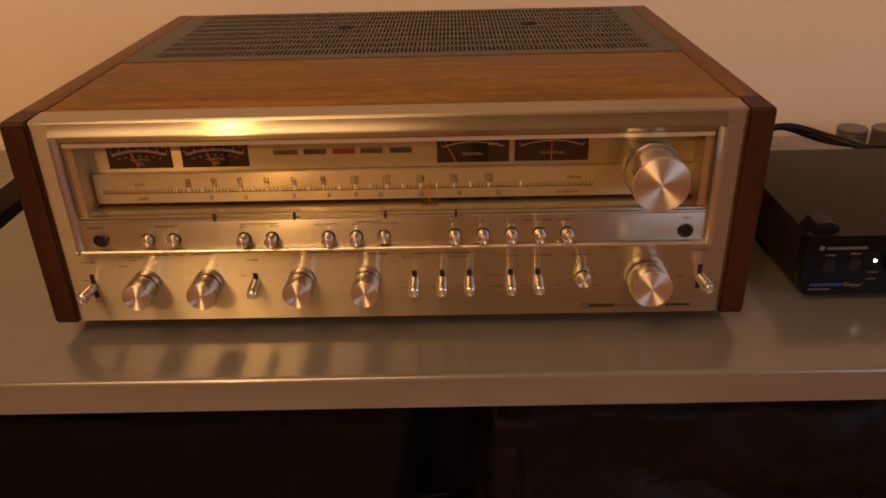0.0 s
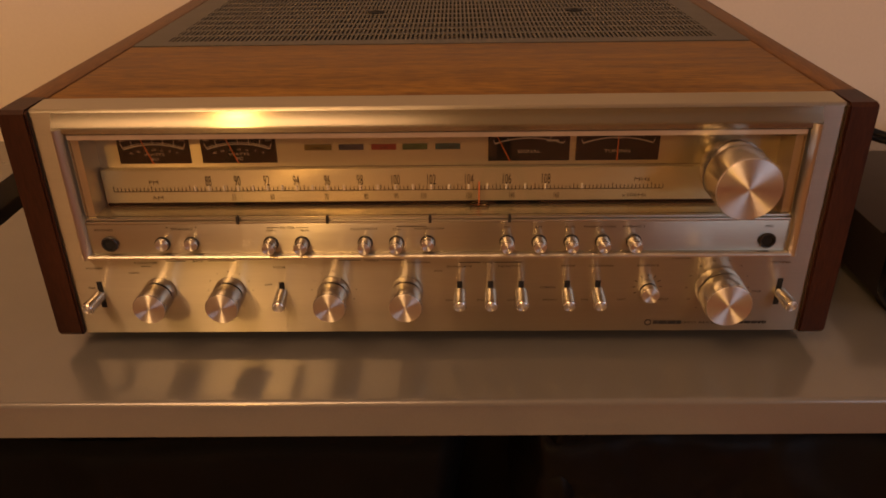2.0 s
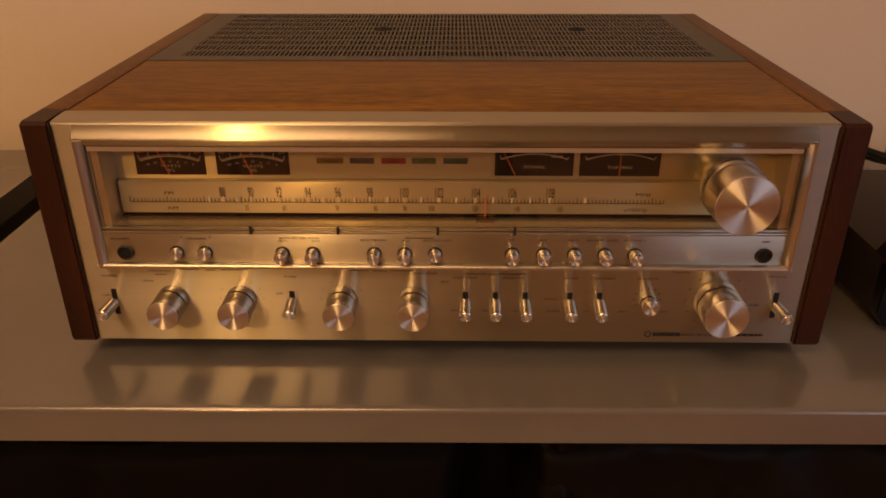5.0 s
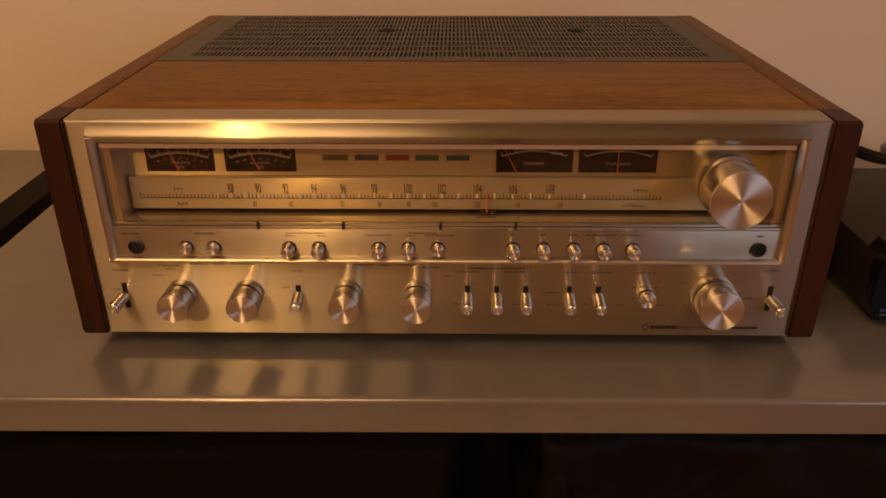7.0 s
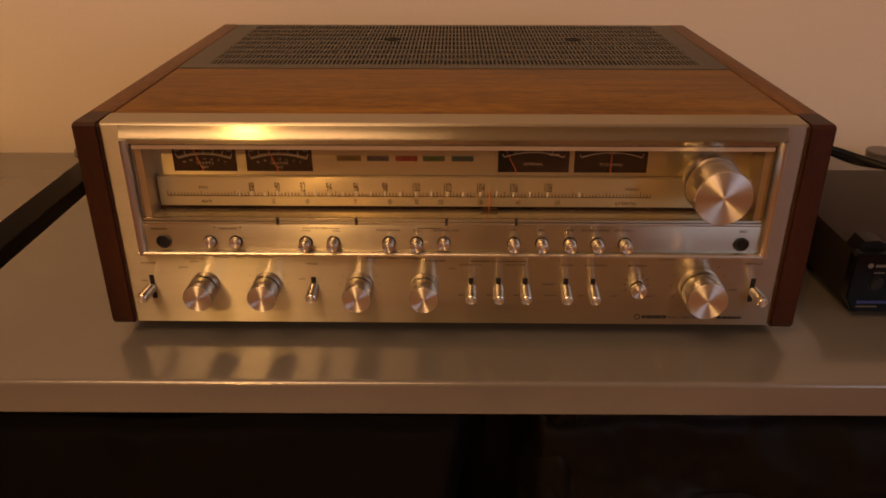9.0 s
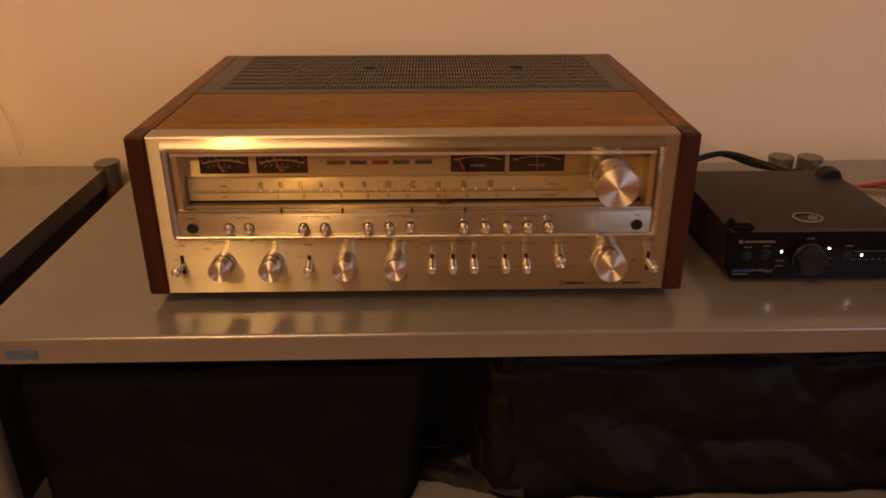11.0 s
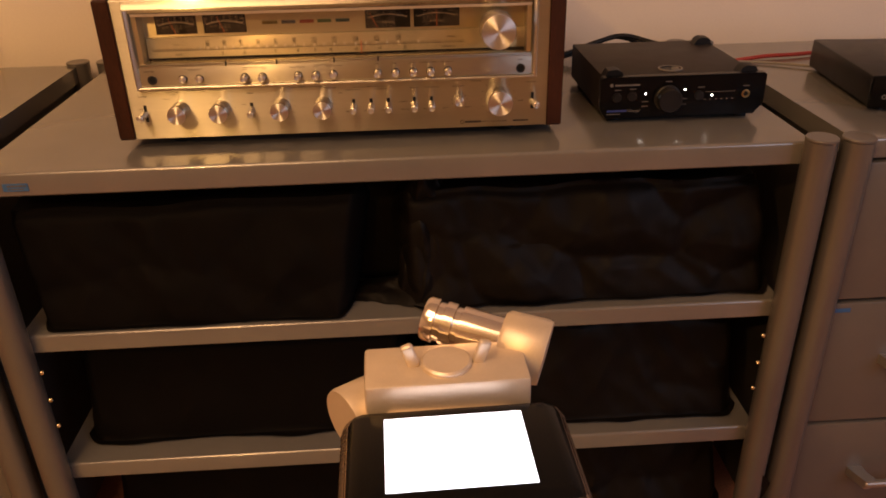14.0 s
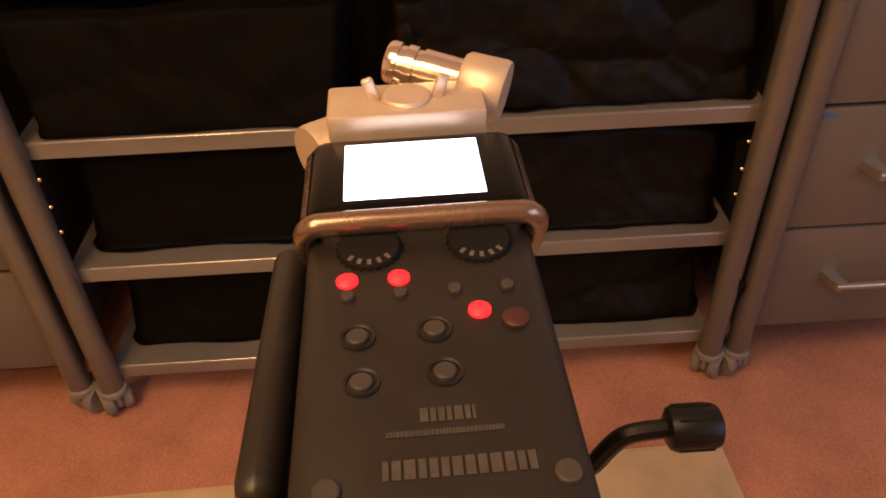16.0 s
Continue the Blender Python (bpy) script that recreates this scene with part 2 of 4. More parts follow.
def tube(points, radius, bm=None, seg=10, steps=8):
    """A round cable through points, smoothed."""
    pts = [Vector(p) for p in points]
    ext = [2 * pts[0] - pts[1]] + pts + [2 * pts[-1] - pts[-2]]
    path = []
    for i in range(1, len(ext) - 2):
        p0, p1, p2, p3 = ext[i - 1:i + 3]
        for s in range(steps):
            u = s / steps
            path.append(0.5 * ((2 * p1) + (p2 - p0) * u + (2 * p0 - 5 * p1 + 4 * p2 - p3) * u * u + (3 * p1 - p0 - 3 * p2 + p3) * u ** 3))
    path.append(pts[-1])
    bm = bm or bmesh.new()
    rings = []
    for i, p in enumerate(path):
        d = (path[min(i + 1, len(path) - 1)] - path[max(i - 1, 0)]).normalized()
        q = d.to_track_quat("Z", "Y").to_matrix()
        rings.append([bm.verts.new(p + q @ Vector((radius * math.cos(a), radius * math.sin(a), 0))) for a in (2 * math.pi * k / seg for k in range(seg))])
    for a, b in zip(rings, rings[1:]):
        for k in range(seg):
            j = (k + 1) % seg
            bm.faces.new((a[k], a[j], b[j], b[k]))
    bm.faces.new(rings[0][::-1])
    bm.faces.new(rings[-1])
    return bm


def words(text, x, y, z, height, mat, parent, name="lettering", stretch=1.0, top=False, centre=True):
    """Printed words, flat on a face that looks along -y (or up, with top)."""
    cu = bpy.data.curves.new("tmp_text", "FONT")
    cu.body, cu.size, cu.align_x = text, height * 1.4, "CENTER" if centre else "LEFT"
    cu.resolution_u = 2
    tmp = bpy.data.objects.new("tmp_text", cu)
    scene.collection.objects.link(tmp)
    me = bpy.data.meshes.new_from_object(tmp.evaluated_get(bpy.context.evaluated_depsgraph_get()))
    bpy.data.objects.remove(tmp)
    bpy.data.curves.remove(cu)
    me.transform(Matrix.Diagonal((stretch, 1, 1, 1)))
    me.transform(pose(x, y, z, 0 if top else 90, 0, 0))
    me.name = name
    me.materials.clear()
    me.materials.append(mat)
    ob = new(name, me)
    ob.parent = parent
    return ob


def bars(x0, x1, y, z, height, mat, parent, seed, name="print_bar", gap=0.3):
    """Small writing as plain bars."""
    r = random.Random(seed)
    bm = bmesh.new()
    x = x0
    while x < x1:
        w = height * r.uniform(0.8, 3.0)
        box(x, min(x + w, x1), y - 0.0002, y + 0.0002, z - height / 2, z + height / 2, 0, 1, bm)
        x += w + height * gap
    return part(name, bm, mat, parent)


def crumpled(name, size, mat, parent, seed, sag=0.02, relief=0.012, cuts=44, flare=0.012, pull=0.0, crisp=0.0, curl=0.035, lean=0.0, lean_right=0.0, hem_wave=0.35):
    """A sheet thrown over a box: soft corners, sharp creases that fan down, a loose hem that spreads on the shelf."""
    w, d, h = size
    bm = bmesh.new()
    bmesh.ops.create_grid(bm, x_segments=int(cuts * 2.2), y_segments=cuts, size=1)
    fold, hem = 0.25, -0.85
    for v in bm.verts:
        u, s = v.co.x, v.co.y
        x, k = u * w / 2, 0.0
        if s > fold:
            q = (s - fold) / (1 - fold)
            y, z = q * d, h
        else:
            k = min(1, (fold - s) / (fold - hem))
            y, z = -flare * k ** 1.6, h * (1 - k)
        out = max(0, (hem - s) / (1 + hem))
        p = Vector((x * 8 + seed * 7.3, z * 6 + seed * 3.1, seed * 1.7))
        fan = 1 - abs(noise.noise(Vector((p.x * 0.9 + p.y * 0.7, p.y * 0.5, seed)))) * 3
        fan2 = 1 - abs(noise.noise(Vector((p.x * 1.7 - p.y * 1.1, p.y * 0.9, seed + 3)))) * 3
        fan3 = 1 - abs(noise.noise(Vector((p.x * 3.1 + p.y * 2.2, p.y * 1.9, seed + 6)))) * 3
        broad = noise.noise(p * 0.45)
        fine = noise.noise(p * 3.2)
        near = (0.35 + 0.65 * k) * (1 - 0.8 * k ** 5)
        if crisp:
            c1 = noise.voronoi(Vector((x * 6 + z * 5 + seed, z * 7 - x * 3, seed * 2.1)))[0]
            c2 = noise.voronoi(Vector((x * 24 - z * 13, z * 22 + x * 9 + seed, seed * 4.7)))[0]
            y -= crisp * near * ((c1[1] - c1[0]) * 1.5 + (c2[1] - c2[0]) * 0.12 - 0.4)
        y -= relief * near * (0.5 * broad + 0.30 * fan + 0.22 * fan2 + 0.16 * fan3 + 0.10 * fine)
        soft = math.exp(-((s - fold) / 0.10) ** 2)
        y += soft * 0.010
        z -= soft * 0.010 + (sag * (0.5 + noise.noise(Vector((x * 7, y * 4, seed)))) if k < 0.5 else sag * (1 - k))
        end = max(0, (abs(u) - 0.88) / 0.12)
        y += end ** 2 * curl * (1 - 0.3 * out)
        z -= end ** 2 * 0.03 * (1 - k)
        x -= math.copysign(end * 0.01, u) * (1 - k)
        x += pull * k * (1 + broad)
        x -= lean * (1 - k) * max(0, -u) ** 3
        x += lean_right * (1 - k) * max(0, u) ** 3
        if s < hem:
            y -= out * (0.006 + 0.02 * hem_wave * (0.5 + noise.noise(Vector((x * 9, seed, 9)))))
            z = 0.002 + 0.006 * hem_wave * out * (1 + noise.noise(Vector((x * 22, seed, 5))))
        v.co = (x, y, max(0.0015, z))
    return part(name, bm, mat, parent, "", 60)

# ---- the room ----
solid("floor", box(-2.4, 2.4, -3.6, 0.52, FLOOR - 0.05, FLOOR), FLOORM, "terracotta coloured carpet floor", "floor")
solid("wall_north", box(-2.4, 2.4, 0.492, 0.62, FLOOR, 1.72), WALL, "cream painted plaster wall behind the racks", "wall")
solid("wall_south", box(-2.4, 2.4, -3.72, -3.6, FLOOR, 1.72), WALL, "plain cream painted room wall", "wall")
solid("wall_west", box(-2.52, -2.4, -3.72, 0.62, FLOOR, 1.72), WALL, "plain cream painted room wall", "wall")
solid("wall_east", box(2.4, 2.52, -3.72, 0.62, FLOOR, 1.72), WALL, "plain cream painted room wall", "wall")
solid("ceiling", box(-2.52, 2.52, -3.72, 0.62, 1.72, 1.80), CEIL, "plain white ceiling", "ceiling")


def make_rug():
    rug = thing("rug", (0.53, -0.215, FLOOR), 2.0, "beige low-pile rug lying on the terracotta carpet", "rug")
    part("rug_top", box(-1.7, 0, -1.1, 0, 0.0, 0.008, 0.003), RUG, rug)
    part("border", box(-1.706, 0.006, -1.106, 0.006, 0.0, 0.004, 0.001), RUG, rug)
    return rug


make_rug()


# ---- racks and chests ----
def caster(parent, x, y, turn):
    m = pose(x, y, 0, 0, 0, turn)
    w = part("caster", lathe([(0.011, 0.072), (0.013, 0.062), (0.022, 0.058), (0.022, 0.050), (0.012, 0.046), (0.012, 0.040)], (0, 0, 0), (0, 0, 1), 24), CASTER, parent)
    w.data.transform(m)
    hood = bmesh.new()
    lathe([(0, -0.004), (0.026, -0.004), (0.026, 0.004), (0, 0.004)], (0, 0.012, 0.032), (1, 0, 0), 28, hood)
    h = part("fork", hood, CASTER, w)
    h.data.transform(m)
    for s in (-1, 1):
        wheel = lathe([(0, -0.006), (0.012, -0.009), (0.024, -0.009), (0.029, -0.005), (0.029, 0.005), (0.024, 0.009), (0.012, 0.008), (0, 0.006)], (s * 0.0145, 0.012, 0.029), (1, 0, 0), 32)
        q = part("wheel", wheel, CASTER, w)
        q.data.transform(m)


def post(parent, x, y, z0=0.062, z1=0.729, r=0.0182):
    p = part("post", lathe([(0, z0), (r, z0), (r, z1 - 0.004), (r - 0.0008, z1 - 0.0036)], (x, y, 0), (0, 0, 1), 44), POST, parent)
    part("cap", lathe([(r - 0.0008, z1 - 0.0036), (r + 0.0006, z1 - 0.003), (r + 0.0006, z1 - 0.001), (r - 0.0006, z1 + 0.0004), (0, z1 + 0.0008)], (x, y, 0), (0, 0, 1), 44), POST, p)
    return p


def shelf(parent, x0, x1, y0, y1, top, thick=0.029, name="shelf"):
    """A folded sheet-steel shelf with a rounded front lip."""
    r = 0.004
    out = [(y0 + 0.002, top - thick), (y0, top - thick + 0.002)] + [(y0 + r - r * math.cos(a), top - r + r * math.sin(a)) for a in (0, 0.4, 0.8, 1.2, 1.57)]
    out += [(y1, top), (y1, top - thick)]
    return part(name, prism(out, "x", x0, x1), STEEL, parent, "", 30)


RACK_W, RACK_D = 0.974, 0.510
rack = thing("shelf_rack", (-0.4185, -0.0745, FLOOR), 0.35, "grey painted metal rack on casters with four shelves", "shelf rack")
for px, py in ((0, 0), (RACK_W, 0), (0, RACK_D), (RACK_W, RACK_D)):
    post(rack, px, py)
    caster(rack, px, py, {0: 35, RACK_W: -40}[px])
for top in (0.720, 0.504, 0.295, 0.092):
    shelf(rack, 0.003, RACK_W - 0.003, 0.012, RACK_D - 0.002, top, 0.029 if top > 0.7 else 0.026)
for side, px in ((1, 0.0202), (-1, RACK_W - 0.0202)):
    for z in (0.455, 0.412, 0.370):
        part("stud", lathe([(0.0032, 0), (0.0032, 0.002), (0.002, 0.004), (0, 0.0045)], (px, 0.003, z), (side, 0, 0), 14), BRASS, rack, "small pale brass stud")
sticker = part("sticker", box(0.037, 0.065, 0.0110, 0.0122, 0.6985, 0.7075), STICKER, rack, "small blue maker sticker")
bars(0.042, 0.063, 0.0109, 0.7048, 0.0022, DIM_INK, sticker, 3)
bars(0.042, 0.060, 0.0109, 0.7010, 0.0016, DIM_INK, sticker, 4)


def chest(place, turn, width, mirror):
    """A drawer chest of the same metal furniture; mirror: its near post stands at its right end."""
    c = thing("drawer_chest", place, turn, "grey metal drawer chest on casters with round corner posts", "drawer chest", "drawer chests beside the rack")
    s = -1 if mirror else 1
    for py in (0, RACK_D):
        post(c, 0, py, 0.062, 0.727)
        post(c, s * width, py, 0.062, 0.727)
        caster(c, 0, py, 30 * s)
        caster(c, s * width, py, 30 * s)
    a, b = sorted((s * -0.002, s * (width - 0.008)))
    shelf(c, a, b, 0.006, RACK_D - 0.004, 0.722, 0.026, "top_panel")
    a, b = sorted((s * 0.006, s * 0.012))
    part("side_panel", box(a, b, 0.02, RACK_D - 0.02, 0.066, 0.695), SIDE_BLACK, c, "charcoal side panel")
    a, b = sorted((s * (width - 0.012), s * (width - 0.006)))
    part("side_panel", box(a, b, 0.02, RACK_D - 0.02, 0.066, 0.695), SIDE_BLACK, c, "charcoal side panel")
    part("back_panel", box(*sorted((s * 0.013, s * (width - 0.013))), RACK_D - 0.03, RACK_D - 0.022, 0.09, 0.695), SIDE_BLACK, c)
    part("bottom_panel", box(*sorted((s * 0.013, s * (width - 0.013))), 0.03, RACK_D - 0.032, 0.09, 0.10), SIDE_BLACK, c)
    for lo, hi in ((0.502, 0.692), (0.300, 0.496), (0.100, 0.294)):
        a, b = sorted((s * 0.0225, s * (width - 0.0225)))
        d = part("drawer", box(a, b, 0.004, 0.022, lo, hi, 0.0025), DRAWER, c)
        mid = (lo + hi) / 2 + 0.008
        h0, h1 = sorted((s * 0.108, s * (width - 0.108)))
        hb = box(h0 + 0.004, h1 - 0.004, -0.031, -0.020, mid - 0.005, mid + 0.005, 0.004, 3)
        for hx, way in ((h0, 1), (h1, -1)):
            foot = [(hx - way * 0.006, 0.0045), (hx - way * 0.004, -0.004), (hx + way * 0.001, -0.018), (hx + way * 0.005, -0.028), (hx + way * 0.012, -0.029), (hx + way * 0.022, -0.022), (hx + way * 0.017, -0.010), (hx + way * 0.016, 0.0045)]
            prism(foot, "z", mid - 0.0075, mid + 0.0065, hb)
        part("handle", hb, HANDLE, d, "satin silver bar handle")
    return c


right_chest = chest((0.6015, -0.066, FLOOR), 0.35, 0.74, False)
part("sticker", box(0.020, 0.045, 0.0032, 0.0038, 0.483, 0.489), STICKER, right_chest, "small blue maker sticker")
chest((-0.4715, -0.066, FLOOR), 0.35, 0.74, True)


# ---- covered boxes on the shelves ----
def covered(name, x, y, z, size, mat, seed, label, **more):
    c = thing(name, (x, y, z), 0.35, label, "covered box", "covered boxes on the rack")
    crumpled("sheet", size, mat, c, seed, **more)
    w, d, h = size
    part("carton", box(-w / 2 + 0.02, w / 2 - 0.02, 0.022, d - 0.02, 0.0, h - 0.035, 0.004), CLOTH, c)
    return c


S1, S2, S3, S4 = FLOOR + 0.504, FLOOR + 0.295, FLOOR + 0.092, FLOOR + 0.072
covered("covered_box", -0.200, -0.031, S1, (0.404, 0.36, 0.172), CLOTH, 1, "box under a smooth black dust sheet", relief=0.014, sag=0.012, flare=0.018, curl=0.08, crisp=0.010, cuts=56, lean=0.030, lean_right=0.038, hem_wave=0.15)
covered("covered_box", 0.2950, -0.013, S1, (0.500, 0.36, 0.172), BAG, 2, "box under crumpled black plastic sheeting", relief=0.018, sag=0.016, flare=0.022, pull=0.010, crisp=0.034, cuts=64, curl=0.06)
covered("covered_box", -0.163, 0.000, S2, (0.468, 0.36, 0.168), CLOTH, 3, "box under a smooth black dust sheet", relief=0.009, sag=0.004, flare=0.018)
covered("covered_box", 0.312, 0.000, S2, (0.460, 0.36, 0.168), BAG, 4, "box under a loose black dust sheet", relief=0.016, sag=0.008, flare=0.026, crisp=0.014, cuts=56)
covered("covered_box", -0.160, 0.010, S3, (0.470, 0.36, 0.165), CLOTH, 5, "box under a smooth black dust sheet", relief=0.010, sag=0.004, flare=0.022)
low_box = covered("covered_box", 0.318, 0.010, S3, (0.476, 0.36, 0.158), BAG, 6, "box under crumpled black plastic sheeting", relief=0.016, sag=0.012, flare=0.028, crisp=0.020, cuts=60, curl=0.06)
flap = bmesh.new()
grid = [[flap.verts.new((0.226 + 0.070 * (u / 6) * (1 - 0.15 * v / 6), -0.085 - 0.012 * math.sin(u * 0.9) + 0.006 * v / 6, 0.100 - 0.032 * (u / 6) + 0.062 * (1 - v / 6) * (1 - u / 6) - 0.01 * v / 6)) for v in range(7)] for u in range(7)]
for u in range(6):
    for v in range(6):
        flap.faces.new((grid[u][v], grid[u + 1][v], grid[u + 1][v + 1], grid[u][v + 1]))
part("sheet_corner", flap, BAG, low_box, "stiff black corner of the sheeting")
drape = thing("plastic_drape", (0.058, -0.010, S1), 0.35, "loose fold of black plastic sheeting between two boxes", "plastic sheet")
fan_sheet = bmesh.new()
FU, FS = 60, 36
fan_grid = []
for a in range(FS + 1):
    k = a / FS
    row = []
    for b in range(FU + 1):
        u = b / FU * 2 - 1
        wide = 0.020 + 0.024 * math.sin(min(1, k * 1.5) * 2.4)
        fold = abs(((u * 0.70 + 0.25 + 0.45 * noise.noise(Vector((u * 2, k * 2, 4)))) % 1) - 0.5) * 2
        fold2 = abs(((u * 1.1 + k * 1.4 + 0.5 * noise.noise(Vector((u * 3, k * 4, 8)))) % 1) - 0.5) * 2
        x = 0.034 + 0.012 * k - 0.016 * k ** 4 + u * wide
        y = -0.002 - 0.016 * k ** 2 - (0.016 * fold + 0.006 * fold2) * (0.35 + 0.65 * k) * (1 - 0.5 * k ** 3) + 0.034 * u * u + 0.012 * noise.noise(Vector((u * 1.5, k * 5, 2)))
        z = 0.0015 + (0.178 - 0.010 * u * u) * (1 - k) ** 0.9
        row.append(fan_sheet.verts.new((x, y, z)))
    fan_grid.append(row)
for a in range(FS):
    for b in range(FU):
        fan_sheet.faces.new((fan_grid[a][b], fan_grid[a + 1][b], fan_grid[a + 1][b + 1], fan_grid[a][b + 1]))
part("sheet", fan_sheet, BAG, drape, "", 60)
# dark block fills the gap where only deep shadow lies
part("gap_shadow_block", box(-0.080, 0.075, 0.045, 0.30, 0.0, 0.160, 0.02, 3), CLOTH, drape, "black block added for the shadow in the gap behind the loose fold")
tongue = bmesh.new()
tongue_grid = []
for a in range(31):
    u = a / 30
    row = []
    for b in range(25):
        v = b / 24 * 2 - 1
        crease = noise.noise(Vector((u * 4 + v, v * 1.6 - u, 3))) * 0.012 * u + 0.004 * abs(noise.noise(Vector((u * 9, v * 3, 7))))
        ridge = (0.006 + 0.040 * u ** 1.6) * (1 - abs(v) ** 1.3) + crease * (1 - v * v)
        row.append(tongue.verts.new((-0.072 + 0.125 * u, 0.022 - 0.006 * u + v * (0.020 + 0.034 * u) + 0.008 * noise.noise(Vector((u * 5, v * 2, 1))), 0.0015 + max(0, ridge))))
    tongue_grid.append(row)
for a in range(30):
    for b in range(24):
        tongue.faces.new((tongue_grid[a][b], tongue_grid[a + 1][b], tongue_grid[a + 1][b + 1], tongue_grid[a][b + 1]))
part("loose_hem", tongue, BAG, drape, "", 60)


# ---- the receiver ----
rx = thing("stereo_receiver", (0, 0, 0), 0, "vintage stereo receiver with brushed aluminium front and walnut cabinet", "stereo receiver")
TOP, HALF = 0.1740, 0.2450
for fx in (-0.20, 0.20):
    for fy in (0.045, 0.34):
        part("foot", lathe([(0, 0), (0.016, 0), (0.018, 0.002), (0.018, 0.0145), (0, 0.0145)], (fx, fy, 0), (0, 0, 1), 24), RUBBER, rx, "round black rubber foot")
part("chassis", box(-HALF + 0.001, HALF - 0.001, 0.030, 0.384, 0.0145, 0.146, 0.001), SIDE_BLACK, rx)
part("top_panel", box(-HALF + 0.0005, HALF - 0.0005, 0.0225, 0.1680, 0.1600, TOP - 0.0005, 0.0012), WALNUT, rx, "walnut veneer top panel")
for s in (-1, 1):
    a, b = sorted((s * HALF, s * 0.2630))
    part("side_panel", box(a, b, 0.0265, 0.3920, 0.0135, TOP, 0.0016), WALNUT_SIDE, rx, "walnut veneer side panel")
    out = [(-0.0035, 0.0160), (-0.0015, 0.0135), (0.0260, 0.0135), (0.0260, TOP), (-0.0012, TOP), (-0.0035, TOP - 0.0022)]
    e = prism(out, "x", a, b)
    bmesh.ops.bevel(e, geom=[q for q in e.edges if abs((q.verts[0].co - q.verts[1].co).x) < 1e-5], offset=0.0012, segments=2, affect="EDGES")
    part("front_edge", e, WALNUT_DARK, rx, "dark stained wooden front edge")
part("back_panel", box(-HALF, HALF, 0.3850, 0.3900, 0.02, TOP - 0.002), BLACK, rx)


def vent():
    """A punched cover: rows of narrow slots with real holes between thin bars."""
    y0, y1, x0, x1 = 0.1690, 0.3900, -HALF + 0.0008, HALF - 0.0008
    zt, zb = TOP - 0.0002, TOP - 0.0020
    sx0, sx1, sy0, sy1 = x0 + 0.0235, x1 - 0.0215, y0 + 0.0150, y1 - 0.0080
    bm = bmesh.new()
    box(x0, sx0, y0, y1, zb, zt, 0, 1, bm)
    box(sx1, x1, y0, y1, zb, zt, 0, 1, bm)
    box(sx0, sx1, y0, sy0, zb, zt, 0, 1, bm)
    box(sx0, sx1, sy1, y1, zb, zt, 0, 1, bm)
    rows, cols = 9, 118
    rh = (sy1 - sy0) / rows
    cw = (sx1 - sx0) / cols
    for r in range(1, rows):
        y = sy0 + r * rh
        box(sx0, sx1, y - 0.0026, y + 0.0026, zb, zt, 0, 1, bm)
    for c in range(cols):
        x = sx0 + (c + 0.5) * cw
        for r in range(rows):
            a = sy0 + r * rh + (0.0026 if r else 0)
            b = sy0 + (r + 1) * rh - (0.0026 if r < rows - 1 else 0)
            box(x - cw * 0.24, x + cw * 0.24, a, b, zb, zt, 0, 1, bm)
    part("vent_grille", bm, GRILLE, rx, "dark grey slotted metal vent")
    for fx in (-0.0620, 0.1250):
        part("vent_disc", lathe([(0.0085, 0), (0.0085, 0.0006), (0.0070, 0.0010), (0.0035, 0.0010), (0.0030, 0.0004), (0, 0.0004)], (fx, 0.303, TOP - 0.0003), (0, 0, 1), 24), VOID, rx, "dark round disc in the vent")


vent()

# front plate: four flat pieces round the window, a cove that runs out to the bezel's lip, and the bezel
plate = part("front_plate", prism([(-HALF, 0.0140), (HALF, 0.0140), (HALF, 0.1660), (0.2285, 0.1660), (0.2285, 0.0760), (-0.2285, 0.0760), (-0.2285, 0.1660), (-HALF, 0.1660)], "y", 0.0, 0.0080), BRUSHED, rx, "brushed aluminium front plate")
part("top_rail", prism([(0.0, 0.1660), (0.0, 0.1715), (0.0006, 0.1724), (0.0020, 0.1732), (0.0220, TOP), (0.0220, 0.1660)], "x", -HALF, HALF), BRUSHED, rx, "", 20)
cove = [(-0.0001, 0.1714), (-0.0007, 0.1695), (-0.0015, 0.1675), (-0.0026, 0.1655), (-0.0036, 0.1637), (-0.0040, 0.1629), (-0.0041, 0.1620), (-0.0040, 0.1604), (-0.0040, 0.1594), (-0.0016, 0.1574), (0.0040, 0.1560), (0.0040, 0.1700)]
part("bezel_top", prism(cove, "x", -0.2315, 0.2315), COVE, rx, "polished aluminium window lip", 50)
for s in (-1, 1):
    side = [(s * 0.2310, 0.0), (s * 0.2308, -0.0060), (s * 0.2296, -0.0078), (s * 0.2272, -0.0070), (s * 0.2250, -0.0030), (s * 0.2240, 0.0060), (s * 0.2310, 0.0060)]
    part("bezel_side", prism(side, "z", 0.0742, 0.1625), BRIGHT, rx, "", 50)
part("bezel_bottom", prism([(0.0, 0.0730), (-0.0050, 0.0732), (-0.0072, 0.0742), (-0.0074, 0.0756), (-0.0062, 0.0770), (-0.0036, 0.0776), (0.004, 0.0776), (0.004, 0.0730)], "x", -0.2308, 0.2308), BRIGHT, rx, "", 50)
part("button_strip", box(-0.2255, 0.2255, -0.0034, 0.006, 0.0770, 0.0985, 0.0003), BRUSHED, rx, "brushed aluminium strip with push buttons")
for z, y in ((0.0994, -0.0036), (0.1012, -0.0020)):
    part("rail", box(-0.2250, 0.2250, y, 0.018, z - 0.0007, z + 0.0007, 0.0004), BRIGHT, rx)
